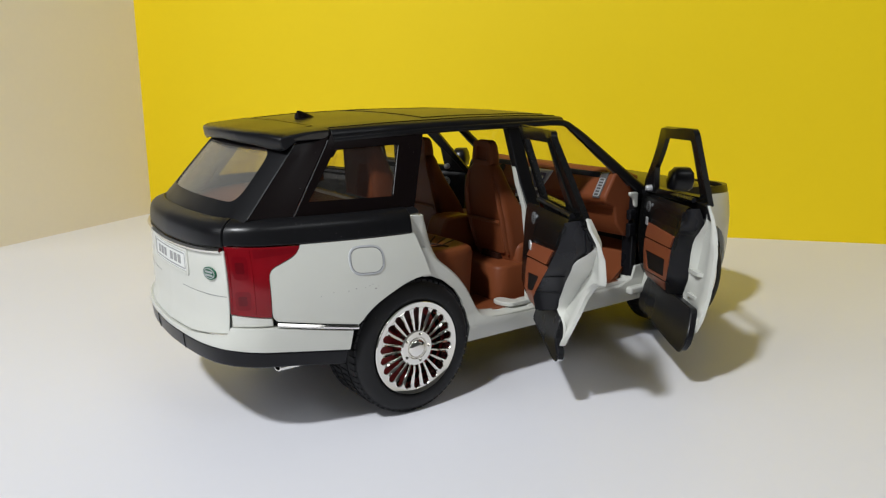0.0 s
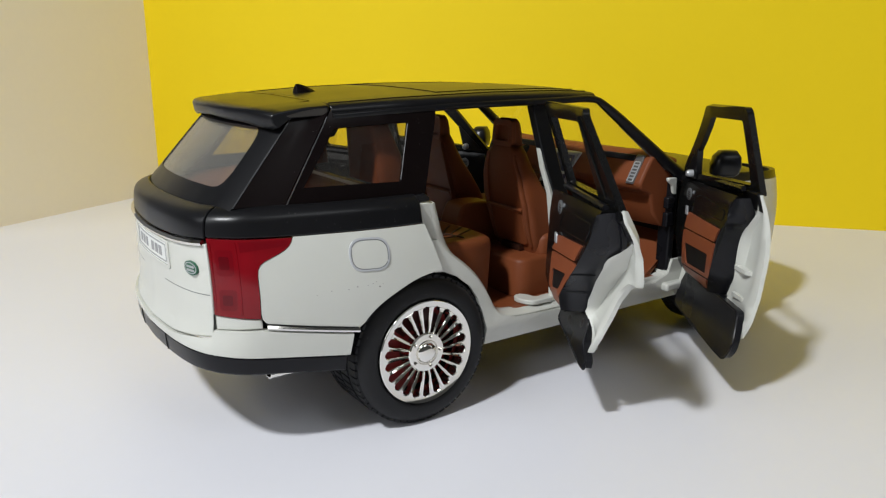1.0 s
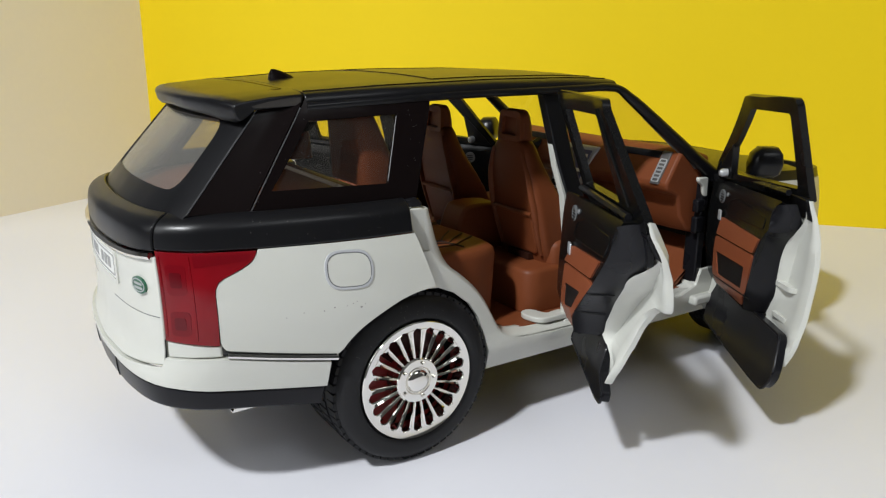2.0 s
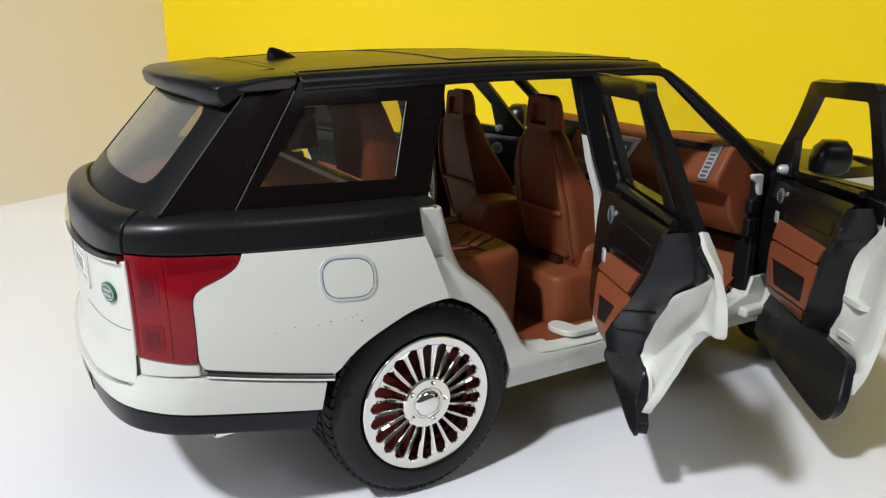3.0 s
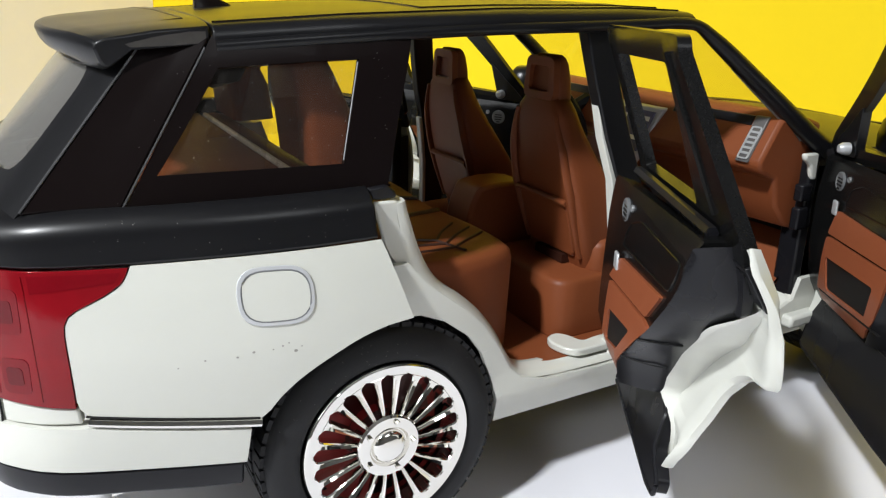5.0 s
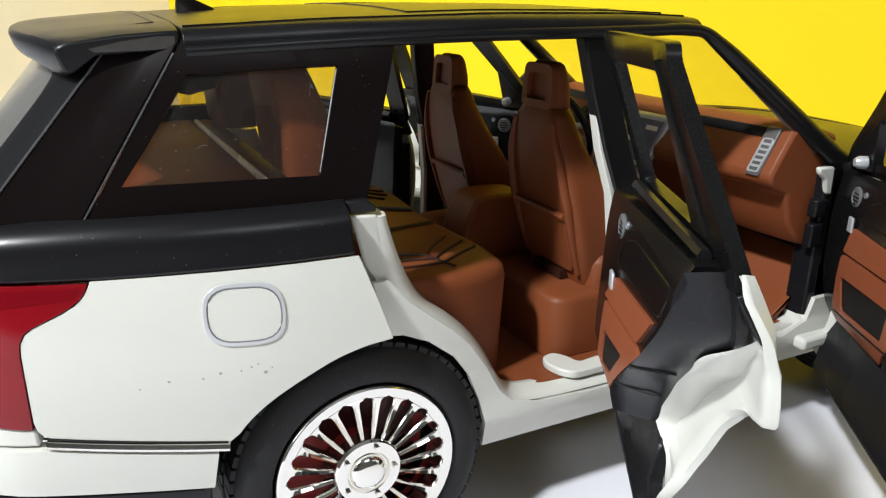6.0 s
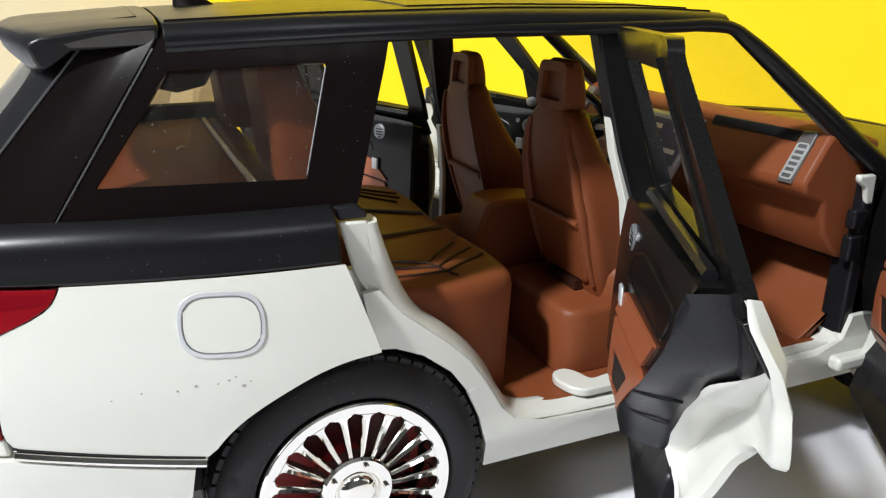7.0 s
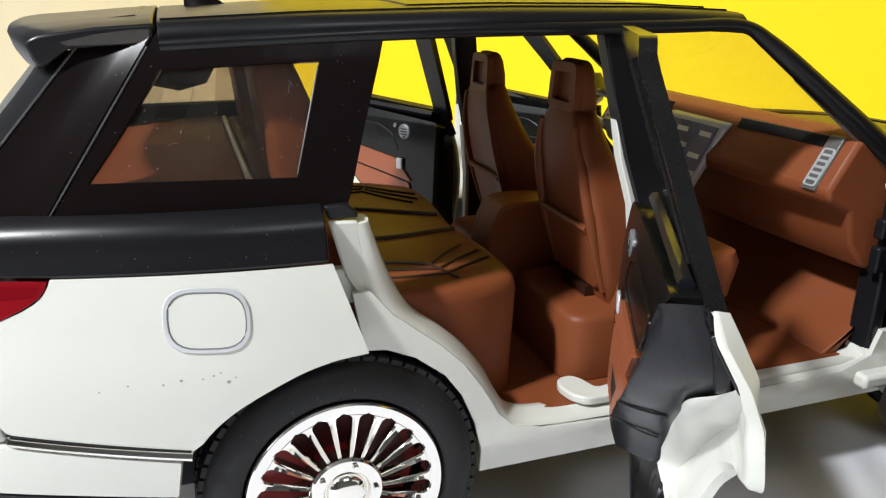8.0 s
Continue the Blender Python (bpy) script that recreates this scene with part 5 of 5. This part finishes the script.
    for x, z, r, nm in ((sx, sz, 1.8, "door_speaker"), (sx - 3.2, sz + 1.1, 0.55, "tweeter")):
        disc = lathe([(r, 0.3), (r, -0.1), (r * 0.86, -0.25), (r * 0.8, -0.12), (0, -0.12)], 24)
        bmesh.ops.scale(disc, vec=(1, -side, 1), verts=disc.verts)
        bmesh.ops.translate(disc, vec=face(0.05)(x, z), verts=disc.verts)
        unit = part(nm, disc, GRILLE, trim, "grey speaker grille" if r > 1 else "")
        if r > 1:
            for k in range(5):
                w = math.sqrt(max(0.1, 2.6 - (k - 2) ** 2 * 0.55))
                p = face(0.2)(x, z + (k - 2) * 0.6)
                part("grille_slot", box(p[0] - w * 0.66, p[0] + w * 0.66, p[1] - 0.06, p[1] + 0.06, p[2] - 0.14, p[2] + 0.14), UNDER, trim)
    p = face(0.5)(*spec["lever"])
    lever = part("door_lever", box(p[0] - 1.0, p[0] + 0.9, p[1] - 0.25, p[1] + 0.3, p[2] - 1.3, p[2] + 1.4), SILVER, trim, "small silver door lever", bevel=0.3)
    # window frame
    frame_at = lambda x, z: (x, side * (deep(z) + (-1.4 + 5.3 * min(1.0, max(0.0, (x + 43) / 38)) * min(1.0, max(0.0, (74 - z) / 20)) if front else float(np.interp(z, (46, 56), (0.5, -0.6))))), z)
    part("window_frame", sheet([rounded(spec["ring"], 0.8), rounded(spec["hole"], 0.8)], frame_at, 1.5 * side, 4.0), GLOSSTRIM, shell, "black door window frame", bevel=0.4)
    if spec["bar"]:
        part("window_bar", tube([(x, side * (deep(z) + 0.9), z) for x, z in spec["bar"]], 0.45, 6), GLOSSTRIM, shell)
    part("window_ledge", tube([(x, side * (deep(54) + 2.4), np.interp(-x, (0, 40), (spec["ring"][0][1] + 1.2, spec["ring"][1][1] + 1.2))) for x in np.linspace(-4, -38, 6)], 0.8, 6), TRIM, shell)
    if front:
        knob = lathe([(1.1, -1.0), (1.1, 0.2), (0.7, 0.9), (0, 1.0)], 20)
        bmesh.ops.scale(knob, vec=(1, side, 1), verts=knob.verts)
        bmesh.ops.translate(knob, vec=(-9.0, side * (deep(55) + 6.0), 53.8), verts=knob.verts)
        part("mirror_knob", knob, SILVER, shell, "small silver knob inside the mirror")
        part("mirror_sail", sheet([rounded([(-2.0, 52.4), (-10.0, 52.8), (-12.0, 62.0)], 0.8)], frame_at, 1.8 * side, 3.0), BLACK, shell, bevel=0.3)
        pts = [rounded_ring(-9.0, -5.0, -5.0, 4.0, 52.6, 1.9), rounded_ring(-10.2, -4.2, -7.6, 5.0, 53.6, 2.8), rounded_ring(-10.6, -4.0, -8.8, 5.2, 56.0, 3.0), rounded_ring(-10.2, -4.4, -8.2, 4.6, 58.6, 2.8), rounded_ring(-8.8, -5.2, -6.0, 2.6, 60.2, 1.7)]
        part("door_mirror", loft([[(x, side * y * (0.85 if y > 0 else 0.45), z) for x, y, z in r] for r in pts]), BLACK, shell, "black door mirror housing", angle=60)
    return shell


door(REAR, 1, REAR["hinge"])
door(FRONT, 1, FRONT["hinge"])
# left rear door set 2 mm lower to fit the camera's view
door(REAR, -1, (47.4, 41.6), -2.0)
door(FRONT, -1, (85.0, 40.0))
# chrome hinge arms under the front doors
for side in (1, -1):
    part("door_hinge_arm", box(87.0, 98, -side * 38.6, -side * 41.4, 17.0, 19.6), WHITE, car, "white painted door hinge arm", bevel=0.7)
    part("door_latch", box(45.2, 46.4, -side * 37.6, -side * 39.4, 40, 47), CHROME, car, "chrome door latch on the pillar", bevel=0.3)

# chips in the paint over the wheel arch, dust on the side window
for x, z, r in ((-24.4, 37.0, 0.14), (-20.6, 36.9, 0.16), (-18.6, 37.3, 0.2), (-16.2, 37.3, 0.12), (-15.0, 37.6, 0.14), (-14.2, 37.9, 0.12), (-13.4, 36.7, 0.26), (-27.6, 36.4, 0.12), (-12.6, 37.2, 0.1)):
    dot = [(u_at(x) + r * 1.0 * math.cos(a), z + r * 0.75 * math.sin(a)) for a in np.linspace(0, 2 * math.pi, 7, endpoint=False)]
    part("paint_chip", sheet([dot], body, 0.05, 2.0, out=0.03), DUST, car)
bm = bmesh.new()
for k in range(120):
    z = random.uniform(59.4, 71)
    x = random.uniform(-25.5 + (z - 59) * 0.72, -3.0 + (z - 59) * 0.25)
    p, r = Vector(upper(upper_u(x, z), z)) + Vector((0, 0.25, 0)), random.choice((0.03, 0.04, 0.05, 0.05, 0.08))
    vs = [bm.verts.new(p + Vector((r * math.cos(a) * random.uniform(0.6, 1.4), -0.03, r * math.sin(a)))) for a in (0.3, 1.5, 2.8, 4.0, 5.2)]
    bm.faces.new(vs)
tagged(part("dust", bm, DUST, car, "pale dust specks on the side window"), kind="stuff")
for x, z, run, rise in ((-17.5, 62.6, 1.2, 0.3), (-3.4, 68.2, 0.4, 1.3), (-3.2, 69.6, 0.4, -0.6)):
    hair = [Vector(upper(upper_u(x + run * t, z + rise * t + 0.25 * math.sin(math.pi * t)), z + rise * t + 0.25 * math.sin(math.pi * t))) + Vector((0, 0.2, 0)) for t in np.linspace(0, 1, 7)]
    part("lint", tube(hair, 0.016, 5), DUST, car)
# pale specks on the shoulder band, on the black pillar and on the near tyre
bm = bmesh.new()


def speck(p, r, along, up):
    bm.faces.new([bm.verts.new(p + along * (r * math.cos(a) * random.uniform(0.5, 1.5)) + up * (r * math.sin(a))) for a in (0.3, 1.5, 2.8, 4.0, 5.2)])


for k in range(34):
    x, z = random.uniform(-36, -1.5), random.uniform(50.2, 54.6)
    speck(Vector(body(u_at(x), z)) + Vector((0, -0.16, 0.02)), random.choice((0.03, 0.03, 0.04, 0.06)), Vector((1, 0, 0)), Vector((0, 0, 1)))
for k in range(22):
    z = random.uniform(56, 73)
    x = random.uniform(-31.5 + (z - 56) * 0.55, -27.5 + (z - 56) * 0.6) if k % 2 else random.uniform(0.8, 3.6) + (z - 56) * 0.12
    speck(Vector(upper(upper_u(x, z), z)) + Vector((0, -0.05, 0)), random.choice((0.03, 0.04, 0.05)), Vector((1, 0, 0)), Vector((0, 0, 1)))
for k in range(40):
    a, r = random.uniform(0.2, 2.9), random.uniform(13.9, 17.4)
    speck(Vector((0.2 + r * math.cos(a), -40.86 + 0.22 * max(0.0, r - 15.2), 17.15 + r * math.sin(a))), random.choice((0.03, 0.04, 0.05)), Vector((1, 0, 0)), Vector((0, 0, 1)))
tagged(part("dust", bm, DUST, car, "pale dust specks on the black paint and the tyre"), kind="stuff")
